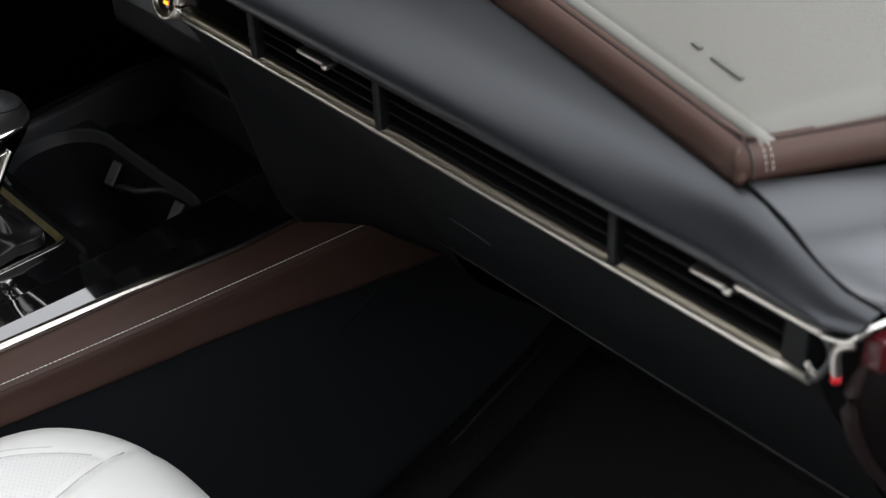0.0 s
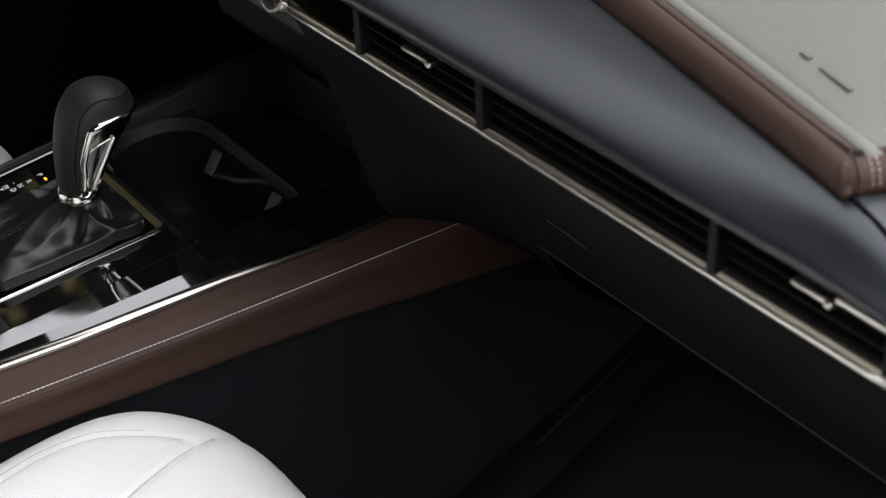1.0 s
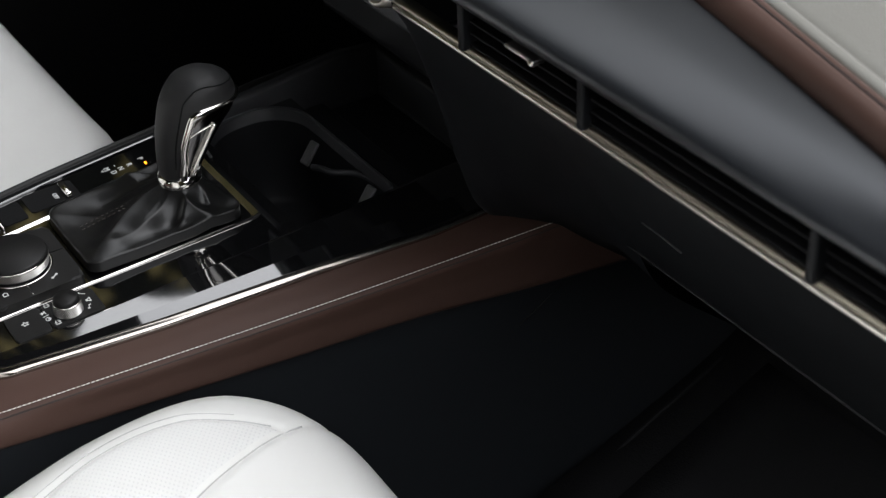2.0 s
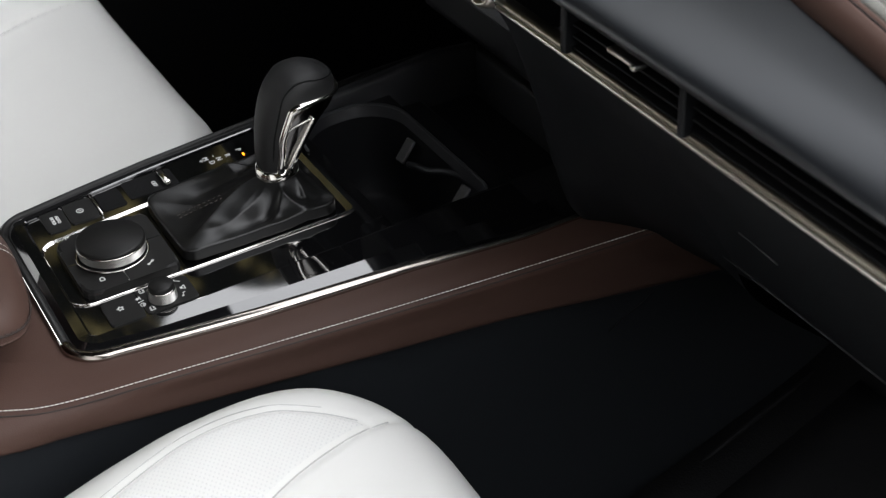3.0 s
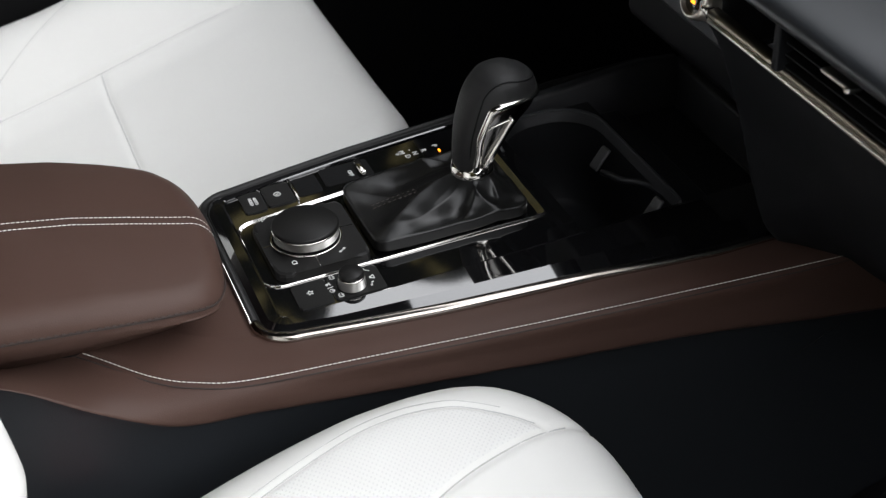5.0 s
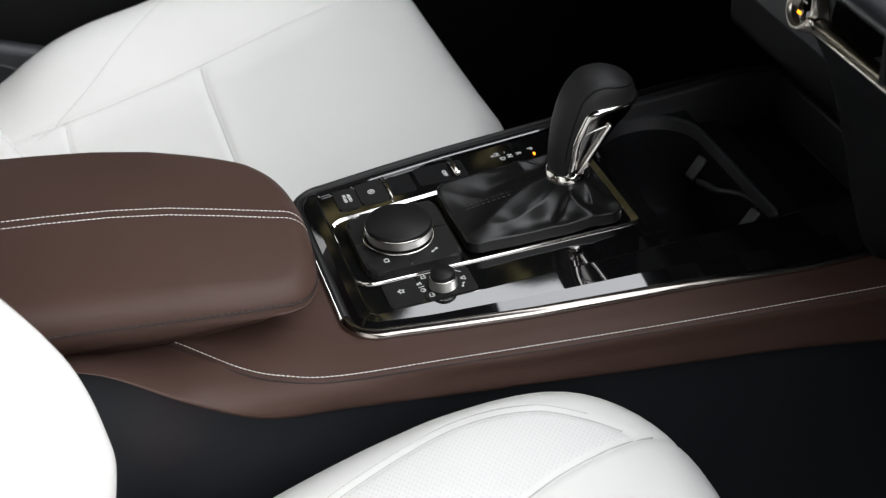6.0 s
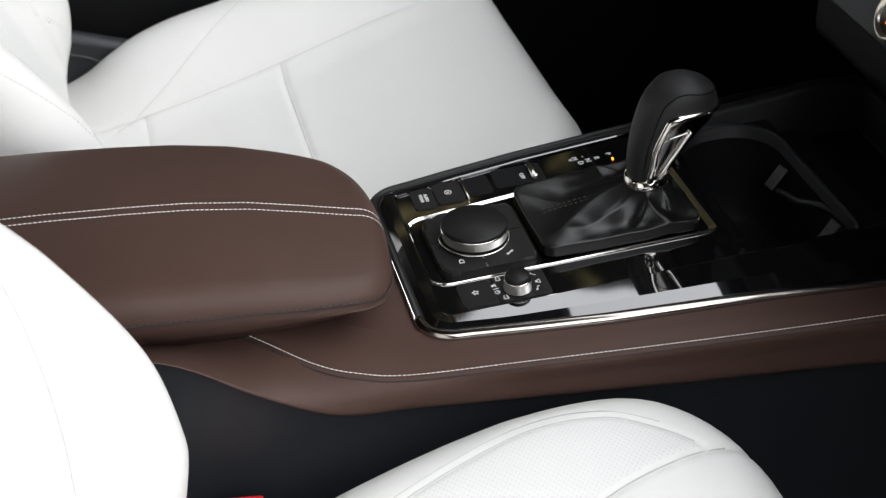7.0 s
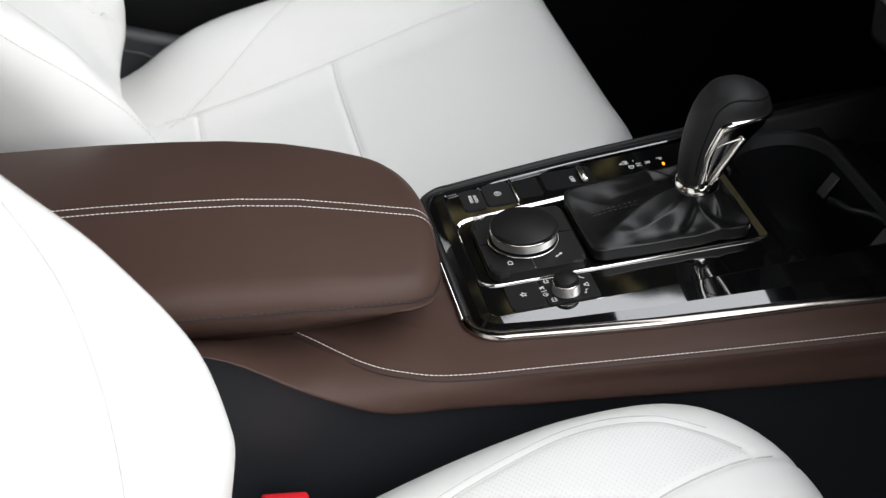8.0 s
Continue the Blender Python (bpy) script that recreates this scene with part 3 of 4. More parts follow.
circle = [(0.4905 + 0.0027 * math.cos(a), 0.077 + 0.0027 * math.sin(a), zt + on_deck(0.49, 0) + 0.0003) for a in np.linspace(0, 2 * math.pi, 22)]
part("brake_icon", merge(tube(circle, 0.0004, 5), block(0.4893, 0.4917, 0.0766, 0.0773, zt + on_deck(0.49, 0), zt + on_deck(0.49, 0) + 0.0006, 0)), BACKLIT, panel)
zt = 0.446
for ch, x, y in (("+", 0.6000, 0.0920), ("M", 0.6040, 0.0930), ("D", 0.6070, 0.0850), ("-", 0.6120, 0.0940), ("N", 0.6140, 0.0870), ("R", 0.6220, 0.0880), ("P", 0.6330, 0.0910)):
    lettering(ch, 0.0066, pose(x, y, zt + on_deck(x, 0) - 0.0003, 0, 0, -90), BACKLIT, panel)
part("gear_lamp", block(0.6332, 0.6348, 0.0804, 0.0836, 0.4525, 0.4536, 0.0003), AMBER, panel, "lit amber gear lamp")
lettering("OFF", 0.0050, pose(0.5545, 0.080, zt + on_deck(0.55, 0) + 0.0012, 0, 0, -90), BACKLIT, panel)

knob = thing("volume_knob", "small round black volume knob with metal ring", "knob", (0.507, -0.068, 0.449))
KX, KY, KZ = 0.5062, -0.0690, 0.4490
kn = []
for k, z in enumerate(np.linspace(0.0012, 0.0086, 9)):
    r = 0.0104 - 0.0008 * k / 8
    kn.append([((r + 0.0005 * ((q + k) % 2)) * math.cos(a), (r + 0.0005 * ((q + k) % 2)) * math.sin(a), z) for q, a in enumerate(np.linspace(0, 2 * math.pi, 80, endpoint=False))])
bm = sheet(kn, True, True)
for f in bm.faces:
    f.smooth = False
bm.transform(Matrix.Translation((KX, KY, KZ)))
part("knob_ring", bm, KNURL, knob, "knurled silver ring")
part("knob_foot", turned([(0.0, -0.003), (0.0102, -0.003), (0.0102, 0.0014), (0.0, 0.0014)], 40, (KX, KY, KZ)), DARK_TRIM, knob)
part("knob_edge", turned([(0.0, 0.0084), (0.0097, 0.0084), (0.0101, 0.0090), (0.0097, 0.0096), (0.0, 0.0096)], 40, (KX, KY, KZ)), CHROME, knob)
part("knob_cap", turned([(0.0, 0.0090), (0.0094, 0.0090), (0.0096, 0.0102), (0.0093, 0.0128), (0.0082, 0.0140), (0.0, 0.0138)], 40, (KX, KY, KZ)), BUTTON_BLACK, knob, "matt black cap")

# cup holders and tray in front of the lever
cup = dense(round_outline(0.680, 0.7755, -0.094, 0.098, [0.042, 0.046, 0.030, 0.024]), 120)
box = []
for x, y in cup:
    dx, dy = x - 0.7275, y
    k = min(0.052 / max(abs(dx), 1e-6), 0.104 / max(abs(dy), 1e-6))
    box.append((0.7275 + dx * k, dy * k))
part("cup_surround", sheet([[(x, y, 0.4455 + on_deck(x, y)) for x, y in box], [(x, y, 0.4460 + on_deck(x, y)) for x, y in cup]], True), GLOSS_BLACK, console)
rows = [[(x, y, 0.446 + on_deck(x, y)) for x, y in cup]]
for s, z in ((0.985, 0.440), (0.97, 0.425), (0.95, 0.40), (0.94, 0.372), (0.88, 0.366), (0.3, 0.366), (0.02, 0.366)):
    rows.append([(0.727 + (x - 0.727) * s, 0.0035 + (y - 0.0035) * s, z) for x, y in cup])
holder = part("cup_holder", sheet(rows, True), BLACK_PLASTIC, console, "deep black double cup holder")
inner_rim = [(0.727 + (x - 0.727) * 0.945, 0.002 + (y - 0.002) * 0.955) for x, y in cup]
# Lip and rim only on the lit sides; the rim's paler grey adds highlight
lit = [k for k, (x, y) in enumerate(cup) if y > -0.084 and (x > 0.70 or y > 0.05)]
start = next(k for k in lit if k - 1 not in lit and (k > 0 or len(cup) - 1 not in lit))
arc_k = [(start + k) % len(cup) for k in range(len(lit))]
part("cup_bevel", sheet([[(cup[k][0], cup[k][1], 0.4482 + on_deck(*cup[k])) for k in arc_k], [(inner_rim[k][0], inner_rim[k][1], 0.4375 + on_deck(*cup[k])) for k in arc_k]]), TRAY, holder, "satin black bevelled lip")
part("cup_rim", tube([(cup[k][0], cup[k][1], 0.4475 + on_deck(*cup[k])) for k in arc_k], 0.0015, 10, 0.7), SIDE_GREY, holder, "paler grey rim along the lit sides only")
for ty, tz in ((0.046, 0.4405), (-0.049, 0.4445)):
    bm = block(-0.0017, 0.0017, -0.0056, 0.0056, -0.022, 0.0, 0.0015, 2)
    bm.transform(pose(0.7735, ty, tz, 0, 40, 8))
    part("cup_tab", bm, GREY_PLASTIC, holder, "small grey spring tab")
part("cup_divider", tube(spline([(0.752, 0.012, 0.440), (0.753, 0.000, 0.4445), (0.757, -0.013, 0.4455), (0.768, -0.021, 0.4455), (0.775, -0.033, 0.446), (0.777, -0.050, 0.4465)], 30), 0.0024, 8, 1.3), TRAY, holder, "satin lip between the cup wells")
part("tray_floor", block(0.800, 0.872, -0.105, 0.099, 0.415, 0.4335, 0.001), BLACK_PLASTIC, console)
part("tray_ledge", block(0.776, 0.812, -0.105, 0.099, 0.420, 0.4440, 0.004, 3), BLACK_PLASTIC, console)
part("tray_front", block(0.8680, 0.886, -0.150, 0.110, 0.415, 0.4770, 0.003), TRAY, console, "satin black tray front wall")
wall_top = table([0.69, 0.725, 0.78, 0.834, 0.868], [0.468, 0.4713, 0.4775, 0.4832, 0.4812])
rows = [[(x, 0.0980, 0.425), (x, 0.0975, 0.440), (x, 0.0980, wall_top(x) - 0.003), (x, 0.0990, wall_top(x) - 0.0008), (x, 0.1010, wall_top(x)), (x, 0.1090, wall_top(x) - 0.0005), (x, 0.1100, 0.430)] for x in np.linspace(0.69, 0.868, 24)]
part("tray_wall", sheet(rows), TRAY, console, "satin black tray side wall")
# Paler tubes paint the highlights along the wall's foot and corner
part("tray_highlight", tube([(0.8674, y, 0.4344) for y in np.linspace(0.0975, -0.105, 16)], 0.0012, 6), SIDE_GREY, console, "paler grey highlight line at the tray wall's foot")
part("tray_corner", tube([(0.8668, 0.0968, z) for z in np.linspace(0.434, 0.4800, 8)], 0.0015, 8), SIDE_GREY, console)

# ---- gear lever ----
lever = thing("gear_lever", "black leather gear lever with chrome insert and gaiter", "gear lever", (0.632, 0, 0.458))
KNOB = [
    # z, rear x, front x, half width
    (0.488, 0.6165, 0.6460, 0.0150), (0.500, 0.6160, 0.6530, 0.0170), (0.515, 0.6170, 0.6625, 0.0190), (0.527, 0.6185, 0.6720, 0.0210),
    (0.536, 0.6205, 0.6800, 0.0228), (0.548, 0.6240, 0.6835, 0.0238), (0.557, 0.6285, 0.6815, 0.0230), (0.564, 0.6350, 0.6760, 0.0205), (0.569, 0.6430, 0.6685, 0.0150), (0.5715, 0.6530, 0.6600, 0.0050),
]


def grip(z, a, out=0.0):
    """A point of the grip's skin at height z and angle a from the front."""
    zz = [k[0] for k in KNOB]
    r0, r1, w = (float(np.interp(z, zz, [k[j] for k in KNOB])) for j in (1, 2, 3))
    c, s = math.cos(a), math.sin(a)
    e = 0.85
    cx = math.copysign(abs(c) ** e, c) * ((r1 - r0) / 2 + out)
    sy = math.copysign(abs(s) ** e, s) * (w + out)
    return ((r0 + r1) / 2 + cx, sy, z + 0.10 * cx * (1 if z < 0.56 else 0.3))


fine = spline([(k[0], k[1], k[2], k[3]) for k in KNOB], 40)
KNOB = [(0.488 + 0.955 * (float(k[0]) - 0.488), float(k[1]), float(k[2]), float(k[3])) for k in fine]
rows = [[grip(k[0], a) for a in np.linspace(0, 2 * math.pi, 56, endpoint=False)] for k in KNOB]
grip_ob = part("grip", sheet(rows, True, True), GRIP, lever, "smooth black leather grip")
for s in (-1, 1):
    seam = spline([(0.5000, s * 2.15), (0.525, s * 2.28), (0.543, s * 2.34), (0.551, s * 2.34), (0.557, s * 2.26), (0.5605, s * 2.05), (0.5618, s * 1.62), (0.5590, s * 1.10), (0.556, s * 0.5), (0.555, 0.0)], 70)
    part("seam", tube([grip(z, a, 0.0001) for z, a in seam], 0.0007, 6), DARK_TRIM, grip_ob, "fine dark seam")
# insert: a gloss black face with a chrome bow round it and an upright chrome bar on either side
BOW_Z = [0.4890, 0.500, 0.510, 0.520, 0.530, 0.538, 0.5430, 0.5455]
BOW_A = [1.74, 1.80, 1.87, 1.96, 2.00, 2.00, 1.96, 1.76]
ins = []
for z in np.linspace(0.4890, 0.5435, 30):
    w = float(np.interp(z, BOW_Z, BOW_A))
    ins.append([grip(z, a, 0.0006) for a in np.linspace(-w, w, 60)])
part("insert_face", thick(sheet(ins), 0.0012), SMOKED, lever, "smoked chrome front inlay")
bow = [(z, -a) for z, a in zip(BOW_Z, BOW_A)]
bow = bow + [(0.5450, -1.34), (0.5435, -0.9), (0.5430, -0.45), (0.5430, 0.0)]
bow = spline(bow + [(z, -a) for z, a in bow[::-1][1:]], 140)
part("chrome_bow", tube([grip(z, a, 0.0008) for z, a in bow], [0.0024 + 0.0016 * math.exp(-(((abs(a) - 1.9) / 0.35) ** 2)) for z, a in bow], 12, 0.8), CHROME, lever, "polished chrome bow")
for s in (-1, 1):
    bar = spline([(0.5310, s * 1.36), (0.5155, s * 1.30), (0.5035, s * 1.36), (0.490, s * 1.42)], 24)
    part("chrome_bar", tube([grip(z, a, 0.0008) for z, a in bar], 0.0034, 12, 0.7), CHROME, lever, "polished chrome bar")
    rung = spline([(0.5250, s * 1.92), (0.5285, s * 1.70), (0.5310, s * 1.36)], 12)
    part("chrome_rung", tube([grip(z, a, 0.0006) for z, a in rung], 0.0009, 6), CHROME, lever)
collar = [[((0.6312 + (0.0158 + o) * math.cos(a)), (0.0158 + o) * math.sin(a), z + 0.12 * 0.0158 * math.cos(a)) for a in np.linspace(0, 2 * math.pi, 40, endpoint=False)] for z, o in ((0.4765, -0.002), (0.4772, 0.0008), (0.4815, 0.0015), (0.4885, 0.0008), (0.4898, -0.002))]
part("collar", sheet(collar, True, True), CHROME, lever, "polished chrome collar")

base = np.array([skew(x, y) for x, y in dense(round_outline(0.536, 0.6630, -0.0425, 0.0415, 0.010), 200)])
rows = []
for u in np.linspace(0, 1, 36):
    row = []
    for k, (x, y) in enumerate(base):
        ang = math.atan2(y, x - 0.6312)
        tx, ty = 0.6312 + 0.0162 * math.cos(ang), 0.0162 * math.sin(ang)
        e = max(0.0, (u - 0.12) / 0.88)
        px, py = x + (tx - x) * e, y + (ty - y) * e
        z = deck(x) + 0.002 + 0.0095 * math.sin(0.5 * math.pi * min(1, u / 0.16)) ** 0.8 + (0.481 - deck(x) - 0.0115) * e**1.7
        fold = math.exp(-((e - 0.45) / 0.33) ** 2)
        w = 0.0052 * (1 - 2 * abs(math.sin(2.5 * ang + 0.5 + 1.3 * e))) + 0.0020 * (1 - 2 * abs(math.sin(4.5 * ang - 2 * e + 0.4))) + 0.0034 * noise.noise((px * 34, py * 34, 2.1))
        z += fold * w * (1 if px < 0.64 else 0.5)
        row.append((px, py, z))
    rows.append(row)
gaiter = part("gaiter", sheet(rows, True), BLACK_LEATHER, lever, "creased black leather gaiter")
for dy in (-0.0022, 0.0022):
    line = [(x, dy + 0.004, float(np.interp(x, [0.545, 0.56, 0.59, 0.615], [0.4625, 0.4655, 0.4700, 0.478])) + 0.0012) for x in np.linspace(0.548, 0.60, 40)]
    part("seam", dashes(line, 0.003, 0.0013, 0.0004), BROWN_THREAD, gaiter)

# ---- armrest ----
armrest = thing("armrest", "padded dark brown leather armrest with twin pale stitching", "armrest", (0.1, 0, 0.46))


def arm_top(x, y):
    z = float(np.interp(x, [-0.4, 0.0, 0.105, 0.18, 0.235, 0.278, 0.32, 0.36, 0.39, 0.40, 0.42], [0.541, 0.543, 0.541, 0.537, 0.5325, 0.528, 0.521, 0.511, 0.503, 0.5005, 0.4965]))
    return z - 0.013 * (y / 0.11) ** 2 - 0.0007 * math.exp(-((y + 0.011) / 0.0012) ** 2)


arm_base = table([-0.4, 0.15, 0.24, 0.29, 0.37, 0.42], [0.494, 0.493, 0.4885, 0.483, 0.479, 0.473])


def arm_outline():
    p = spline([(0.0, -0.110), (0.15, -0.110), (0.25, -0.109), (0.34, -0.107), (0.390, -0.099), (0.4085, -0.080), (0.4165, -0.045), (0.4195, 0.0), (0.416, 0.045), (0.406, 0.075), (0.388, 0.094), (0.34, 0.109), (0.25, 0.118), (0.12, 0.122), (0.0, 0.122)], 200)
    return np.vstack([p, [[-0.32, 0.122], [-0.32, -0.110]]])


cover = part("armrest_lid", pillow(arm_outline(), arm_top, 0.017, arm_base, 60, 360, 12, (0.05, 0.005)), BROWN_LEATHER, armrest)
for y in (-0.0155, -0.0065):
    line = [(x, y, arm_top(x, y) + 0.0006) for x in np.linspace(-0.25, 0.402, 300)]
    line += [(0.4021 + 0.0170 * math.sin(a), y, arm_top(0.4021 + 0.0170 * math.sin(a), y) + 0.0005 - 0.017 * (1 - math.cos(a))) for a in np.linspace(0.15, 1.3, 12)]
    part("stitching", dashes(line, 0.0031, 0.0003, 0.00040), WHITE_THREAD, cover, "pale twin stitching")
low = [(x, y) for x, y in dense(arm_outline(), 300)]
seam = [(x + 0.0002, y - 0.0003, float(np.interp(x, [-0.3, 0.0, 0.228, 0.313, 0.373, 0.405, 0.42], [0.510, 0.510, 0.504, 0.4955, 0.488, 0.4805, 0.477]))) for x, y in low if x > -0.3 and (y < -0.03)]
part("edge_stitching", dashes(seam, 0.0034, 0.0014, 0.0008, (0, -1, 0)), EDGE_THREAD, cover, "brown edge stitching")
part("edge_seam", tube([(x, y, z - 0.0014) for x, y, z in seam], 0.0007, 6), BROWN_THREAD, cover)
rows = []
for f, z in ((0.9985, 0.4775), (0.9975, 0.4752), (0.994, 0.4742), (0.985, 0.4738), (0.95, 0.4735), (0.93, 0.4600)):
    rows.append([(0.05 + (x - 0.05) * f, 0.005 + (y - 0.005) * (1 - (1 - f) * 2), z - 0.4748 + arm_base(x)) for x, y in dense(arm_outline(), 200)])
part("armrest_base", sheet(rows, True, True), BROWN_LEATHER, armrest)
part("armrest_hinge_box", block(-0.30, 0.31, -0.075, 0.085, 0.43, 0.480, 0.01), BLACK_PLASTIC, armrest)


# ---- seats ----
def smooth(k):
    k = min(1.0, max(0.0, k))
    return k * k * (3 - 2 * k)


def groove(d, depth, w=0.0035):
    return -depth * math.exp(-((d / w) ** 2))


class Cushion:
    """The shape of a seat cushion: s is -1 for the passenger's, 1 for the driver's."""

    def __init__(self, s, inner, outer, front):
        self.s, self.inner, self.outer, self.front = s, inner, outer, front
        if s > 0:
            self.crest = table([0.05, 0.183, 0.206, 0.241, 0.274, 0.313, 0.37, 0.47, 0.545, 0.6, 0.665], [0.300, 0.312, 0.321, 0.344, 0.363, 0.377, 0.390, 0.418, 0.428, 0.425, 0.41])
        else:
            self.crest = table([0.05, 0.20, 0.24, 0.30, 0.337, 0.392, 0.431, 0.471, 0.511, 0.56, 0.60, 0.642], [0.325, 0.330, 0.345, 0.375, 0.392, 0.413, 0.425, 0.434, 0.437, 0.4335, 0.4235, 0.4045])
        self.well = table([0.05, 0.20, 0.26, 0.34, 0.41, 0.50, 0.56, 0.60, 0.642], [0.298, 0.300, 0.308, 0.330, 0.352, 0.385, 0.404, 0.410, 0.404])
        if s > 0:
            self.welt = table([0.20, 0.249, 0.305, 0.375, 0.45], [0.16, 0.135, 0.103, 0.055, 0.01])
            self.seam = lambda x: 0.132
        else:
            self.welt = table([0.10, 0.24, 0.343, 0.406, 0.486, 0.525, 0.552, 0.585], [0.10, 0.075, 0.058, 0.046, 0.036, 0.040, 0.052, 0.074])
            self.seam = table([0.10, 0.26, 0.34, 0.41, 0.514, 0.549, 0.585, 0.64], [0.18, 0.175, 0.160, 0.130, 0.0925, 0.084, 0.0765, 0.070])

    def rim(self, x, y):
        """How far a point lies in from the nearer long side, and whether that is the side by the console."""
        d, e = abs(y) - self.inner, self.outer - abs(y)
        return (d, True) if d < e else (e, False)

    def top(self, x, y):
        u = x - 0.033 if self.s > 0 else x
        d, near = self.rim(x, y)
        crest, well = self.crest(x), self.well(u)
        if near and self.s > 0:
            crest = well + 0.004
        k = smooth((d - 0.035) / 0.14)
        z = crest * (1 - k) + well * k
        if near and self.s > 0:
            return z + groove(x - 0.267, 0.0026, 0.0036) + groove(x - 0.4185, 0.0022, 0.0036)
        z += groove(d - self.seam(x), 0.0028)
        if x < 0.585:
            z += groove(d - self.welt(x), 0.0013 if self.s < 0 else 0.0010, 0.003)
        if d > self.seam(x):
            z += groove(x - 0.267, 0.0026, 0.0036) + (groove(x - 0.4185, 0.0022, 0.0036) if self.s > 0 else 0)
        return z


def seat(s, name, label, inner, outer, front, back, tip, inside, outside):
    """A front seat. back: where the backrest stands; tip: its lean; inside, outside: how its side pads stand out, up the back."""
    ob = thing(name, label, "car seat", (0.25, s * 0.42, 0.05), "front seats")
    shape = Cushion(s, inner, outer, front)
    mid = s * (inner + outer) / 2
    o = round_outline(0.02, front, inner, outer, [0.09, 0.04, 0.04, 0.085 if s > 0 else 0.105])
    if s < 0:
        o = np.array([(x, -y) for x, y in o])[::-1]
    part("seat_cushion", pillow(o, shape.top, 0.036, 0.16, 140, 460, 10, (front - 0.30, mid)), WHITE_LEATHER, ob)
    y0, y1 = sorted((s * (inner + 0.05), s * (outer - 0.05)))
    part("seat_base", block(0.02, front - 0.08, y0, y1, 0.05, 0.20, 0.02), DARK_TRIM, ob, "black plastic seat base")

    inner_height, outer_height = table(*inside), table(*outside)
    rim_r = 0.040 if s < 0 else 0.058

    def back_seam(x):
        return 0.0625 + 0.24 * (0.25 - x)

    def face(x, y):
        d, near = shape.rim(0, y)
        height = inner_height if near else outer_height
        k = smooth((d - 0.03) / 0.11)
        z = (1 - k) * height(x) + k * 0.03
        return z + groove(d - (back_seam(x) if s < 0 else 0.095), 0.002, 0.003)

    o = round_outline(-0.04, 0.66, inner + 0.005, outer - 0.005, [0.14, 0.05, 0.05, 0.14])
    if s < 0:
        o = np.array([(x, -y) for x, y in o])[::-1]
    c, n = math.cos(radians(tip)), math.sin(radians(tip))
    m = Matrix(((-n, 0, c, back[0]), (0, 1, 0, 0), (c, 0, n, back[1]), (0, 0, 0, 1)))
    bm = pillow(o, face, rim_r, -0.10, 70, 460, 14, (0.32, mid), m)
    bmesh.ops.recalc_face_normals(bm, faces=bm.faces)
    if sum((f.calc_center_median() - Vector((0.05, mid, 0.6))).dot(f.normal) for f in bm.faces) < 0:
        bmesh.ops.reverse_faces(bm, faces=bm.faces)
    rest = part("backrest", bm, WHITE_LEATHER, ob)

    def skin_point(x, d):
        y = s * (inner + d)
        return m @ Vector((x, y, face(x, y) + 0.0004))

    def rim_point(x, a):
        """A point of the rounded edge by the console, at the angle a up from its side."""
        d = 0.005 + rim_r * (1 - math.cos(a))
        y = s * (inner + d)
        return m @ Vector((x, y - s * 0.0003, face(x, y) - rim_r * (1 - math.sin(a)) + 0.0003))

    if s > 0:
        turn = table([0.02, 0.08, 0.16, 0.22, 0.50], [1.30, 1.18, 0.92, 0.72, 0.62])
        line = [rim_point(x, turn(x)) for x in np.linspace(0.02, 0.5, 120)]
        part("stitching", dashes(line, 0.0034, 0.0016, 0.0004, (0.6, -0.6, 0.4)), GREY_THREAD, rest, "fine pale grey stitching")
    else:
        line = [skin_point(x, back_seam(x)) for x in np.linspace(0.08, 0.36, 80)]
        part("seam", tube(line, 0.0005, 6), SEAM_GREY, rest)
    return ob, shape


passenger_seat, p_shape = seat(-1, "passenger_seat", "white leather passenger seat with perforated panels", 0.170, 0.680, 0.6355, (0.165, 0.34), 24,
    ([-0.05, 0, 0.044, 0.093, 0.169, 0.247, 0.321, 0.5, 0.65], [0.05, 0.08, 0.106, 0.136, 0.151, 0.143, 0.124, 0.09, 0.05]), ([-0.05, 0, 0.1, 0.3, 0.65], [0.03, 0.06, 0.10, 0.10, 0.05]))
driver_seat, d_shape = seat(1, "driver_seat", "white leather driver seat with smooth seamed panels", 0.165, 0.670, 0.665, (0.165, 0.34), 24,
    ([-0.05, 0.0, 0.045, 0.091, 0.126, 0.155, 0.2, 0.25, 0.27, 0.4, 0.65], [0.05, 0.080, 0.102, 0.112, 0.111, 0.107, 0.098, 0.079, 0.072, 0.06, 0.04]), ([-0.05, -0.02, 0.03, 0.062, 0.2, 0.65], [0.0, 0.015, 0.06, 0.076, 0.09, 0.05]))

def seat_seam(ob, shape, points, r=0.0006, sink=0.0003):
    """A stitched seam, sunk in the leather, along points of a cushion's top."""
    path = spline([(x, y) for x, y in points], 90)
    part("seam", tube([(x, y, shape.top(x, y) - sink) for x, y in path], r, 6), SEAM_GREY, ob)


seat_seam(driver_seat, d_shape, [(0.23, 0.538), (0.30, 0.538), (0.40, 0.538), (0.50, 0.538), (0.63, 0.538)])
seat_seam(driver_seat, d_shape, [(0.4185, y) for y in (0.537, 0.47, 0.40, 0.33, 0.26)], 0.0007, 0.0)
seat_seam(driver_seat, d_shape, [(0.267, y) for y in (0.537, 0.47, 0.40, 0.33, 0.26)])
seat_seam(driver_seat, d_shape, [(x, 0.67 - d_shape.welt(x)) for x in (0.235, 0.27, 0.305, 0.34, 0.375, 0.41)], 0.0004, 0.0001)
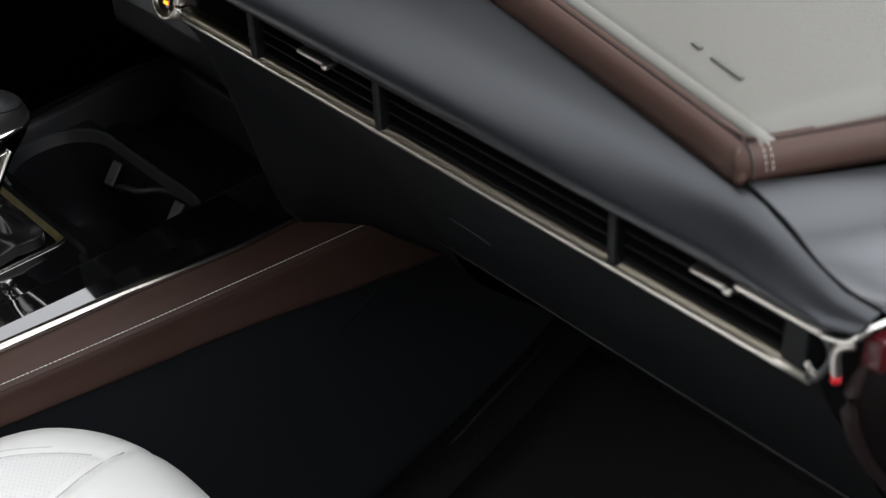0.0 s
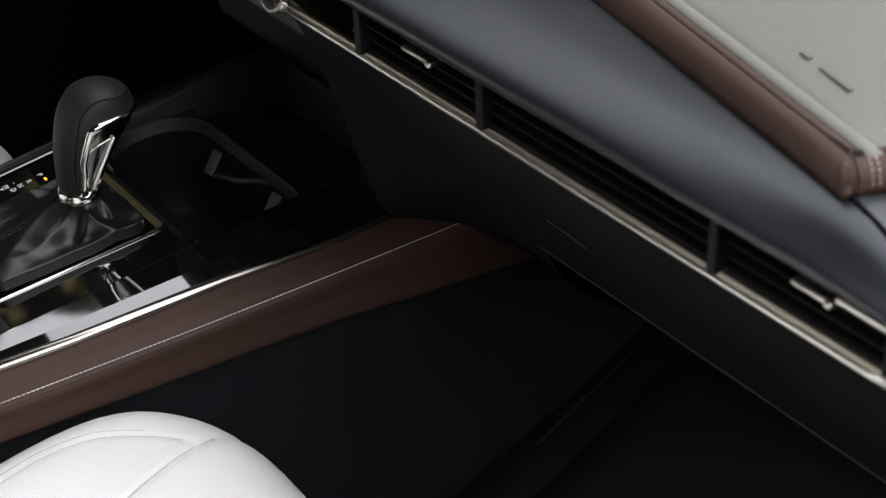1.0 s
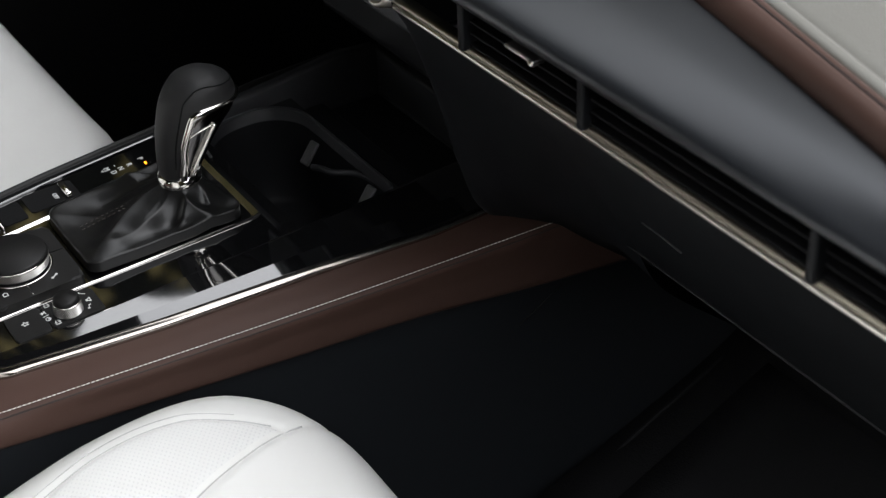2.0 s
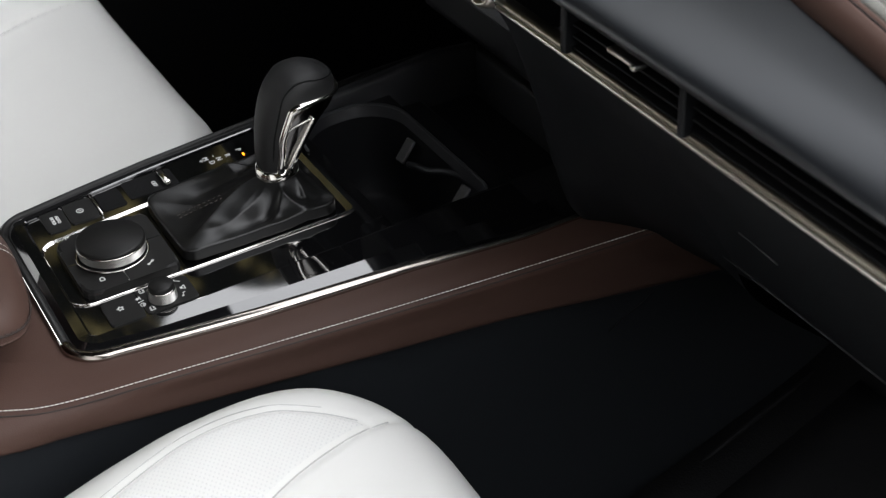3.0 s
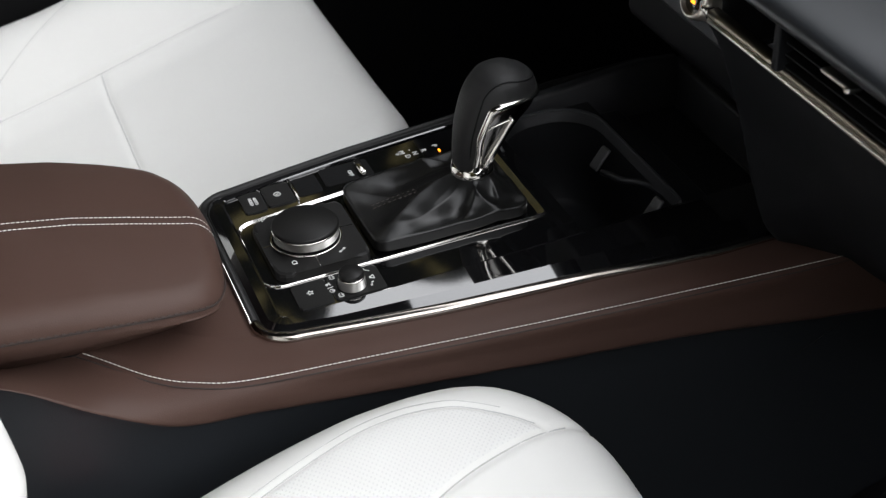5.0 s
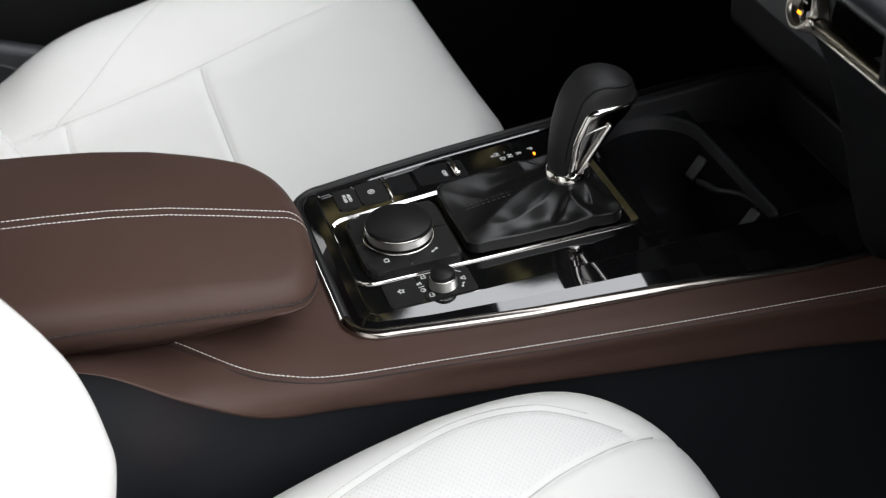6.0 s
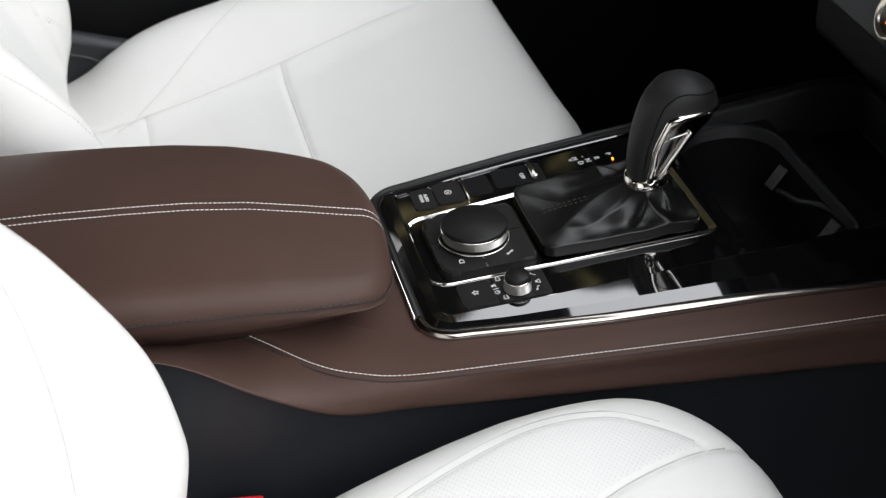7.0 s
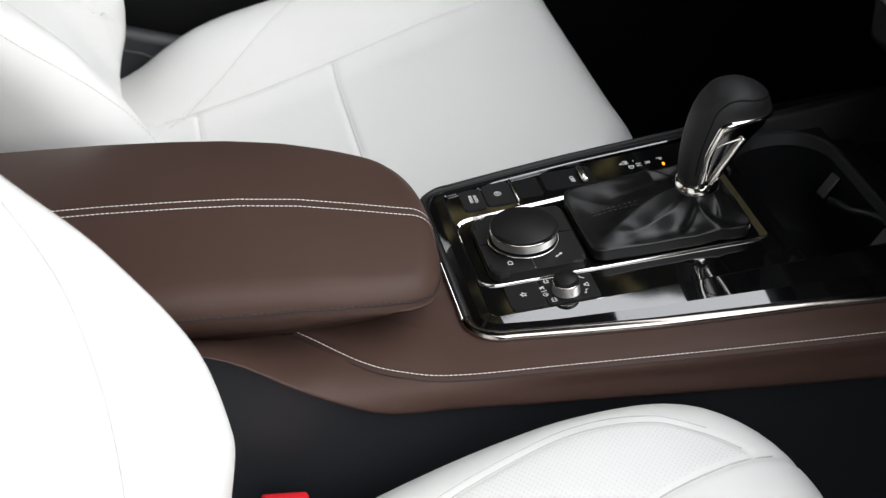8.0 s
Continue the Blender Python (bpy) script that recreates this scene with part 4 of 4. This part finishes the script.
seat_seam(passenger_seat, p_shape, [(x, -0.170 - p_shape.welt(x)) for x in np.linspace(0.22, 0.578, 24)], 0.0005, -0.0001)
seat_seam(passenger_seat, p_shape, [(x, -0.170 - p_shape.seam(x)) for x in np.linspace(0.22, 0.598, 60)], 0.0006, -0.0003)
seat_seam(passenger_seat, p_shape, [(x, -0.170 - p_shape.welt(x) + 0.0055) for x in np.linspace(0.22, 0.560, 24)], 0.0003, 0.0001)

# seat side cover with its pale edge, between cushion and backrest
part("side_cover", block(0.14, 0.27, 0.676, 0.700, 0.24, 0.355, 0.010, 3, lambda x, y: -0.35 * (x - 0.205)), SIDE_GREY, driver_seat, "dark grey plastic side cover")
part("cover_line", tube(spline([(0.175, 0.675, 0.343), (0.197, 0.674, 0.333), (0.215, 0.674, 0.3265), (0.235, 0.675, 0.314)], 20), 0.0012, 6), GREY_PLASTIC, driver_seat)

# perforated side panel on the passenger seat
rows = []
for x in np.linspace(0.20, 0.580, 90):
    y0, y1 = -0.170 - p_shape.welt(x) - 0.0035, -0.170 - p_shape.seam(x) + 0.0035
    rows.append([(x, y, p_shape.top(x, y) + 0.0005) for y in np.linspace(y0, min(y1, y0 - 0.0005), 50)])
part("perforated_panel", sheet(rows), PERFORATED, passenger_seat, "white leather with rows of fine holes")

# ---- dashboard ----
dash = thing("dashboard", "black dashboard with vent strip, brown leather edge and chrome line", "dashboard", (0.9, -0.2, 0.45))
Y0, Y1 = -0.662, 0.70


def lip(y):
    """The front edge of the dash top: x and z."""
    return 0.765 + 0.236 * min(y + 0.597, 0.75), 0.720 + 0.006 * min(1, (y + 0.597) / 0.6)


def vent_edge(y):
    return np.array([0.7395, y, 0.6885])


GAP = [(0.7690, -0.6000, 0.7180), (0.7610, -0.6310, 0.7135), (0.7555, -0.6530, 0.7060), (0.7530, -0.6720, 0.7020), (0.7530, -0.6890, 0.7010)]
secs = []
FINE = spline(GAP, 60)
for y in (-0.689, -0.675, -0.660, -0.642, -0.620, -0.597, -0.55, -0.50, -0.35, -0.20, 0.0, 0.3, 0.6):
    lx, lz = lip(max(y, -0.597))
    a, b = vent_edge(y), np.array([lx + 0.010, y, lz - 0.003])
    if y < -0.6:
        b = np.array([np.interp(-y, -FINE[:, 1], FINE[:, 0]), y, np.interp(-y, -FINE[:, 1], FINE[:, 2])])
    if y < -0.667:
        a = a + np.array([0.0005, 0, 0.008 * ((-0.667 - y) / 0.022) ** 2])
    w = b[0] - a[0]
    secs.append([tuple(a + [0.012, 0, -0.001]), tuple(a), (a[0] - 0.0050, y, a[2] + 0.25 * (b[2] - a[2])), (a[0] + 0.06 * w, y, a[2] + 0.50 * (b[2] - a[2])), (a[0] + 0.40 * w, y, a[2] + 0.80 * (b[2] - a[2])), (a[0] + 0.75 * w, y, a[2] + 0.965 * (b[2] - a[2])), tuple(b)])
part("upper_panel", skin(secs, 70, 40), SOFT_BLACK, dash, "smooth dark grey soft-touch upper panel")


def lip_path():
    """The line of the leather edge: along the front of the dash top, round its corner, along its end."""
    front = [Vector((lip(y)[0], y, lip(y)[1])) for y in np.linspace(0.3, -0.597, 30)]
    side = [Vector((0.765 + 0.067 * k, -0.597 - 0.0355 * k, 0.720 + 0.0015 * k)) for k in np.linspace(0.12, 2.4, 16)]
    return front, side


def swept(profile, close=True, drop=0.0):
    """A moulding along the leather edge, mitred at the corner. profile: (inward, up) pairs; drop: how far its face deepens away from the corner."""
    front, side = lip_path()
    pts = front + side
    rows = []
    for k, p in enumerate(pts):
        a = (pts[k] - pts[k - 1]).normalized() if k else (pts[1] - pts[0]).normalized()
        b = (pts[k + 1] - pts[k]).normalized() if k + 1 < len(pts) else a
        na, nb = Vector((-a.y, a.x, 0)).normalized(), Vector((-b.y, b.x, 0)).normalized()
        n = (na + nb).normalized()
        n = n / max(0.5, n.dot(na))
        deep = drop * min(1.2, max(0.0, (p.y + 0.597) / 0.28) ** 2) if k < len(front) else 0.0
        rows.append([tuple(p + n * (o - deep * max(0.0, 1 - o / 0.006)) + Vector((0, 0, z - deep * max(0.0, 1 - o / 0.006)))) for o, z in profile])
    return sheet(rows, close)


def arc_profile(o, z, r, flat=1.0, n=14):
    return [(o + r * math.cos(a), z + flat * r * math.sin(a)) for a in np.linspace(0, 2 * math.pi, n, endpoint=False)]


lip_ob = part("leather_lip", swept([(0.0, -0.004), (-0.0005, 0.001), (0.0008, 0.0065), (0.0035, 0.0100), (0.0075, 0.0118), (0.0098, 0.0117), (0.0112, 0.0106), (0.0124, 0.0117), (0.0150, 0.0119), (0.0162, 0.0095), (0.0162, -0.004)], True, 0.0045), BROWN_LEATHER, dash, "dark brown leather edge roll")
for p in lip_ob.data.polygons:
    p.use_smooth = True
part("lip_gap", swept(arc_profile(0.0112, 0.0108, 0.0009)), DARK_TRIM, dash)
pipe_bm = tube(spline([(lip(y)[0] + 0.0215, y, lip(y)[1] + 0.0100) for y in (-0.5985, -0.5, -0.35, -0.2, 0.0, 0.3)], 60), 0.0050, 12, 0.6)
part("piping", pipe_bm, DASH_TOP, dash, "pale piping along the dash top")
for k in (0.19, 0.235):
    across = [(0.765 + 0.067 * k + 0.468 * o, -0.597 - 0.0355 * k + 0.883 * o, 0.7203 + z) for o, z in ((-0.0008, 0.002), (0.0008, 0.0068), (0.0035, 0.0103), (0.0075, 0.0121), (0.0112, 0.0115))]
    part("stitching", dashes(across, 0.0020, 0.0011, 0.00026, (0.3, -0.6, 0.7)), WHITE_THREAD, lip_ob, "pale stitching across the corner")
across = [(0.765 + 0.067 * 0.105 + 0.468 * o, -0.597 - 0.0355 * 0.105 + 0.883 * o, 0.7200 + z) for o, z in ((-0.0012, -0.002), (-0.0004, 0.002), (0.0008, 0.0068), (0.0035, 0.0103), (0.0075, 0.0121), (0.0112, 0.0112), (0.0150, 0.0122))]
part("corner_seam", tube(spline(across, 24), 0.0008, 6), BROWN_THREAD, lip_ob, "dark seam beside the corner")
corner = sheet([[(0.7640, -0.5978, 0.7165), (0.7636, -0.5972, 0.7205), (0.7655, -0.5945, 0.7272), (0.7705, -0.5912, 0.7318)], [(0.7685, -0.6005, 0.7165), (0.7682, -0.6000, 0.7205), (0.7695, -0.5975, 0.7272), (0.7720, -0.5925, 0.7320)]])
part("corner_patch", thick(corner, 0.002), BROWN_LEATHER, lip_ob, "flat leather patch on the corner")
secs = [[(0.765 + 0.067 * k + 0.468 * 0.0135, -0.597 - 0.0355 * k + 0.883 * 0.0135, 0.7285 + dz) for k, dz in ((0.12, 0), (0.4, 0.003), (1.3, 0.008), (3.6, 0.018), (8.6, 0.034))]]
for y in (-0.5, -0.35, -0.2, 0.0, 0.3, 0.6):
    lx, lz = lip(y)
    lx += 0.018
    secs.append([(lx, y, lz + 0.009), (lx + 0.02, y, lz + 0.0125), (lx + 0.09, y, lz + 0.020), (lx + 0.25, y, lz + 0.032), (1.40, y, 0.765)])
top_pad = part("top_pad", thick(skin(secs, 50, 40), 0.006), DASH_TOP, dash, "grainy grey dash top with embossed wording")
for y, w in ((-0.5155, 0.008), (-0.541, 0.026)):
    bm = block(-0.0014, 0.0014, -w / 2, w / 2, -0.002, 0.0003, 0.0002)
    bm.transform(pose(0.8305 + 0.27 * (y + 0.5155), y, 0.7352 + 0.02 * (y + 0.52), 0, -7, -15))
    part("embossed_word", bm, FAINT, top_pad, "slightly darker embossed wording")
# cap at the door end of the dash
secs = [
    [GAP[0], (0.800, -0.618, 0.7170), (0.850, -0.642, 0.7140), (0.950, -0.692, 0.7100)],
    [GAP[1], (0.788, -0.650, 0.7105), (0.850, -0.674, 0.7050), (0.950, -0.716, 0.6980)],
    [GAP[2], (0.780, -0.671, 0.7015), (0.840, -0.694, 0.6950), (0.950, -0.732, 0.6850)],
    [GAP[3], (0.774, -0.686, 0.6960), (0.835, -0.708, 0.6870), (0.950, -0.742, 0.6740)],
    [GAP[4], (0.772, -0.700, 0.6940), (0.830, -0.722, 0.6800), (0.950, -0.752, 0.6620)],
]
part("end_cap", skin(secs, 40, 30), SOFT_BLACK, dash, "smooth dark end cap by the door")
part("cap_gap", tube([tuple(Vector(p) + Vector((-0.0004, 0, 0.0004))) for p in spline(GAP, 30)], 0.0011, 6), DARK_TRIM, dash)
ARC = [(0.835, 0.690), (0.795, 0.668), (0.772, 0.655), (0.7645, 0.642), (0.7645, 0.627), (0.782, 0.591), (0.808, 0.555), (0.84, 0.515), (0.90, 0.44), (0.96, 0.33), (0.98, 0.20)]
arc = [(x, -0.672, z) for x, z in spline(ARC, 40)]
# Stands for the red jamb, coloured dark for the shadow there
part("jamb_side", sheet([[(x, -0.672, z) for x, y, z in arc], [(x + 0.012, -0.690, z) for x, y, z in arc], [(x + 0.15, -0.700, z) for x, y, z in arc]]), JAMB_SHADE, dash, "red painted jamb with its shade in the colour")
# vent strip
part("vent_duct", block(0.752, 0.80, -0.664, -0.236, 0.653, 0.700, 0.002), DARK_TRIM, dash, "deep black vent duct")
for y in (-0.241, -0.3630, -0.5460):
    part("vent_post", block(0.7375, 0.753, y - 0.0032, y + 0.0032, 0.6585, 0.6905, 0.0015), DASH_LOW, dash, "dark grey vent divider")
part("vent_end", block(0.7385, 0.753, -0.664, -0.650, 0.660, 0.6905, 0.0015), DASH_LOW, dash)
for y0, y1 in ((-0.3585, -0.2455), (-0.5415, -0.3675), (-0.650, -0.5505)):
    for z in (0.6640, 0.6720, 0.6800):
        bm = block(-0.005, 0.006, y0, y1, -0.0008, 0.0008, 0.0006)
        bm.transform(pose(0.747, 0, z, 0, -12, 0))
        part("vent_slat", bm, DARK_TRIM, dash, "dark horizontal vent slat")
for y0, y1 in ((-0.321, -0.290), (-0.622, -0.596)):
    part("vent_tab", merge(block(0.7365, 0.745, y0, y1, 0.6815, 0.6845, 0.0012), block(0.7345, 0.739, y0, y0 + 0.005, 0.6812, 0.6848, 0.0015)), STRIP_METAL, dash, "small chrome vent tab")
secs = [[(0.7500, y, 0.6612), (0.7440, y, 0.6604), (0.7422, y, 0.6585), (0.7424, y, 0.6560), (0.7445, y, 0.6530), (0.7500, y, 0.6510)] for y in np.linspace(-0.662, -0.152, 12)]
part("chrome_strip", thick(skin(secs, 40, 18), 0.002), DULL_METAL, dash, "satin chrome line under the vents")
part("strip_edge", tube([(0.7440, y, 0.6528) for y in np.linspace(-0.664, -0.152, 20)], 0.0023, 10), STRIP_METAL, dash, "polished lower edge of the strip")
part("vent_surround", tube(spline([(0.7440, -0.662, 0.6530), (0.7425, -0.6675, 0.6575), (0.7415, -0.6735, 0.6690), (0.7410, -0.6745, 0.6780), (0.7400, -0.6705, 0.6860)], 40), 0.0019, 8), GREY_PLASTIC, dash, "grey rounded end of the vent strip")
part("chrome_end", tube(spline([(0.7400, -0.6710, 0.6858), (0.7390, -0.6600, 0.6862), (0.7388, -0.622, 0.6868)], 30), 0.0020, 8), STRIP_METAL, dash, "polished chrome upper line")
part("strip_tip", tube(spline([(0.7405, -0.6625, 0.6660), (0.7405, -0.6650, 0.6635), (0.7415, -0.6690, 0.6595)], 12), 0.0017, 8), CHROME, dash)
part("chrome_tail", tube(spline([(0.7395, -0.6690, 0.6855), (0.7395, -0.6760, 0.6865), (0.7400, -0.6835, 0.6892), (0.7420, -0.6890, 0.6960), (0.7500, -0.6940, 0.7000)], 24), 0.0024, 8, 0.8), CHROME, dash, "polished chrome tail at the door end")
part("jamb", block(0.7490, 0.765, -0.6955, -0.6835, 0.671, 0.6885, 0.002), JAMB_RED, dash, "sliver of red painted body")
part("jamb_clip", tube(spline([(0.7405, -0.6850, 0.6870), (0.7400, -0.6800, 0.6840), (0.7400, -0.6775, 0.6780), (0.7410, -0.6785, 0.6660)], 20), 0.0023, 8), SATIN, dash, "coppery metal clip")
# Red tip painted in for the door jamb's reflection on the clip
part("clip_end", tube([(0.7410, -0.6785, 0.6660), (0.7412, -0.6786, 0.6625)], 0.0026, 8), RED_PLASTIC, dash)
# lower dash
secs = [[(0.7465, y, 0.6515), (0.7545, y, 0.636), (0.795, y, 0.570), (0.836, y, 0.503), (0.841, y, 0.495), (0.853, y, 0.490)] for y in (-0.668, -0.6, -0.4, -0.3)]
glove = part("glove_box", skin(secs, 20, 30), DASH_LOW, dash, "plain dark glove box door")
part("glove_edge", tube([(0.8405, y, 0.4945) for y in np.linspace(-0.668, -0.29, 12)], 0.0008, 6), SIDE_GREY, glove)
part("glove_latch", tube([(0.7985, -0.352, 0.5645), (0.7985, -0.37, 0.5640), (0.800, -0.388, 0.5610)], 0.0008, 6), SIDE_GREY, glove)
LOW = [(-0.301, 0.836, 0.866), (-0.25, 0.830, 0.872), (-0.20, 0.818, 0.862), (-0.165, 0.802, 0.835), (-0.152, 0.795, 0.822), (-0.146, 0.796, 0.820), (-0.143, 0.806, 0.830), (-0.142, 0.83, 0.85)]
secs = [[(0.7465, y, 0.6515), (0.7545, y, 0.636), (0.795 - 0.45 * (0.836 - xm), y, 0.570), (xm, y, 0.503), (xl, y, 0.452), (xl + 0.08, y, 0.38)] for y, xm, xl in LOW]
part("side_trim", skin(secs, 50, 40), DASH_LOW, dash, "dark side of the centre stack")
part("trim_gap", tube(spline([(0.7725, -0.160, 0.606), (0.777, -0.164, 0.595), (0.785, -0.167, 0.580), (0.795, -0.175, 0.566)], 20), 0.0008, 6), GREY_PLASTIC, dash)
part("under_panel", block(0.850, 1.25, -0.70, -0.19, 0.486, 0.493, 0.002), DARK_TRIM, dash)
part("stack_face", block(0.874, 0.90, -0.120, 0.215, 0.472, 0.630, 0.012, 3), SIDE_PANEL, dash, "plain black face of the centre stack")
part("stack_core", block(0.80, 1.2, -0.085, 0.35, 0.58, 0.70, 0.01), DARK_TRIM, dash)
climate = part("climate_panel", block(0.757, 0.82, -0.148, 0.16, 0.624, 0.690, 0.004), LOWER_BLACK, dash, "dark climate control panel")
ring = turned([(0.0120, -0.010), (0.0165, -0.010), (0.0172, -0.008), (0.0168, 0.012), (0.0150, 0.0135), (0.0135, 0.0135), (0.0130, 0.011), (0.0120, 0.010)], 48)
tip = pose(0.757, -0.128, 0.657, 0, -72, 0)
ring.transform(tip)
part("dial_ring", ring, STRIP_METAL, climate, "bright ribbed dial ring")
facebm = turned([(0.0, 0.0), (0.0132, 0.0), (0.0132, 0.0105), (0.0, 0.0112)], 40)
facebm.transform(tip)
part("dial_face", facebm, GLOSS_BLACK, climate)
lamp = block(-0.0060, -0.0035, -0.0025, 0.0025, 0.0108, 0.0118, 0.0005)
lamp.transform(tip)
part("dial_lamp", lamp, AMBER, climate, "lit amber dial mark")
lamp = block(0.003, 0.0045, -0.0045, 0.0, 0.0108, 0.0118, 0.0004)
lamp.transform(tip)
part("dial_mark", lamp, PRINT, climate)
part("dial_stem", block(0.742, 0.750, -0.150, -0.143, 0.6555, 0.6600, 0.0012), CHROME, climate)

# ---- footwell and door opening ----
secs = [[(0.50, y, 0.10), (0.70, y, 0.130), (0.86, y, 0.165), (1.06, y, 0.248), (1.18, y, 0.36), (1.245, y, 0.50)] for y in (-0.715, -0.5, -0.3, -0.185)]
structure("footwell_floor", thick(skin(secs, 12, 40), 0.01), CARPET, "black carpet rising in the passenger footwell", "floor")
mat_ob = thing("floor_mat", "black ribbed carpet floor mat in the footwell", "floor mat", (0.85, -0.45, 0.165))
secs = [[(0.58, y, 0.118), (0.70, y, 0.136), (0.86, y, 0.171), (1.05, y, 0.251)] for y in (-0.66, -0.45, -0.24)]
part("mat", thick(skin(secs, 12, 24), 0.008), CARPET, mat_ob)
line = [(0.60, -0.199, 0.118), (0.70, -0.199, 0.134), (0.86, -0.199, 0.1705), (0.96, -0.199, 0.213), (1.06, -0.199, 0.253)]
part("carpet_edge", tube(spline(line, 30), 0.0022, 8), BLACK_PLASTIC, console)
part("side_crease", tube(spline([(0.866, -0.1815, 0.385), (0.85, -0.1805, 0.375), (0.826, -0.1785, 0.360)], 12), 0.0007, 6), BLACK_PLASTIC, console)
seal = [(x, -0.6735, z) for x, z in ARC]
structure("door_seal", tube(spline(seal, 60), 0.004, 8), MAROON_SEAL, "dark maroon rubber door seal", "door seal")

# ---- passenger door, standing open ----
door = thing("passenger_door", "open passenger door with dark trim and red outer skin", "car door", (1.02, -0.80, -0.05))
dm = Matrix.Translation((1.02, -0.80, 0)) @ Matrix.Rotation(radians(180 + 50), 4, "Z")
bm = block(0.02, 1.08, -0.02, 0.05, -0.08, 0.78, 0.02)
bm.transform(dm)
part("door_trim", bm, DARK_TRIM, door, "black door trim")
bm = block(0.0, 1.10, 0.05, 0.11, -0.12, 0.80, 0.025)
bm.transform(dm)
part("door_skin", bm, RED_PAINT, door, "glossy red outer door skin")
bm = tube(spline([(0.05, 0.06, 0.80), (0.25, 0.05, 1.02), (0.55, 0.02, 1.17), (0.95, 0.02, 1.20), (1.06, 0.03, 1.10), (1.08, 0.06, 0.80)], 50), 0.02, 8)
bm.transform(dm)
part("window_frame", bm, DARK_TRIM, door, "black window frame")
bm = block(0.12, 0.9, -0.06, -0.02, 0.42, 0.50, 0.02)
bm.transform(dm)
part("door_armrest", bm, DARK_TRIM, door)

# ---- belt buckle beside the passenger seat ----
buckle = thing("belt_buckle", "black seat belt buckle with red release button", "belt buckle", (0.275, -0.155, 0.15))
bm = block(-0.012, 0.012, -0.009, 0.009, -0.20, 0.0, 0.004)
bm.transform(pose(0.279, -0.157, 0.364, 0, 8, 0))
part("buckle_body", bm, BLACK_PLASTIC, buckle)
bm = block(-0.017, 0.017, -0.010, 0.010, -0.004, 0.008, 0.003)
bm.transform(pose(0.279, -0.157, 0.364, 0, 8, 0))
part("release_button", bm, RED_PLASTIC, buckle, "red release button")
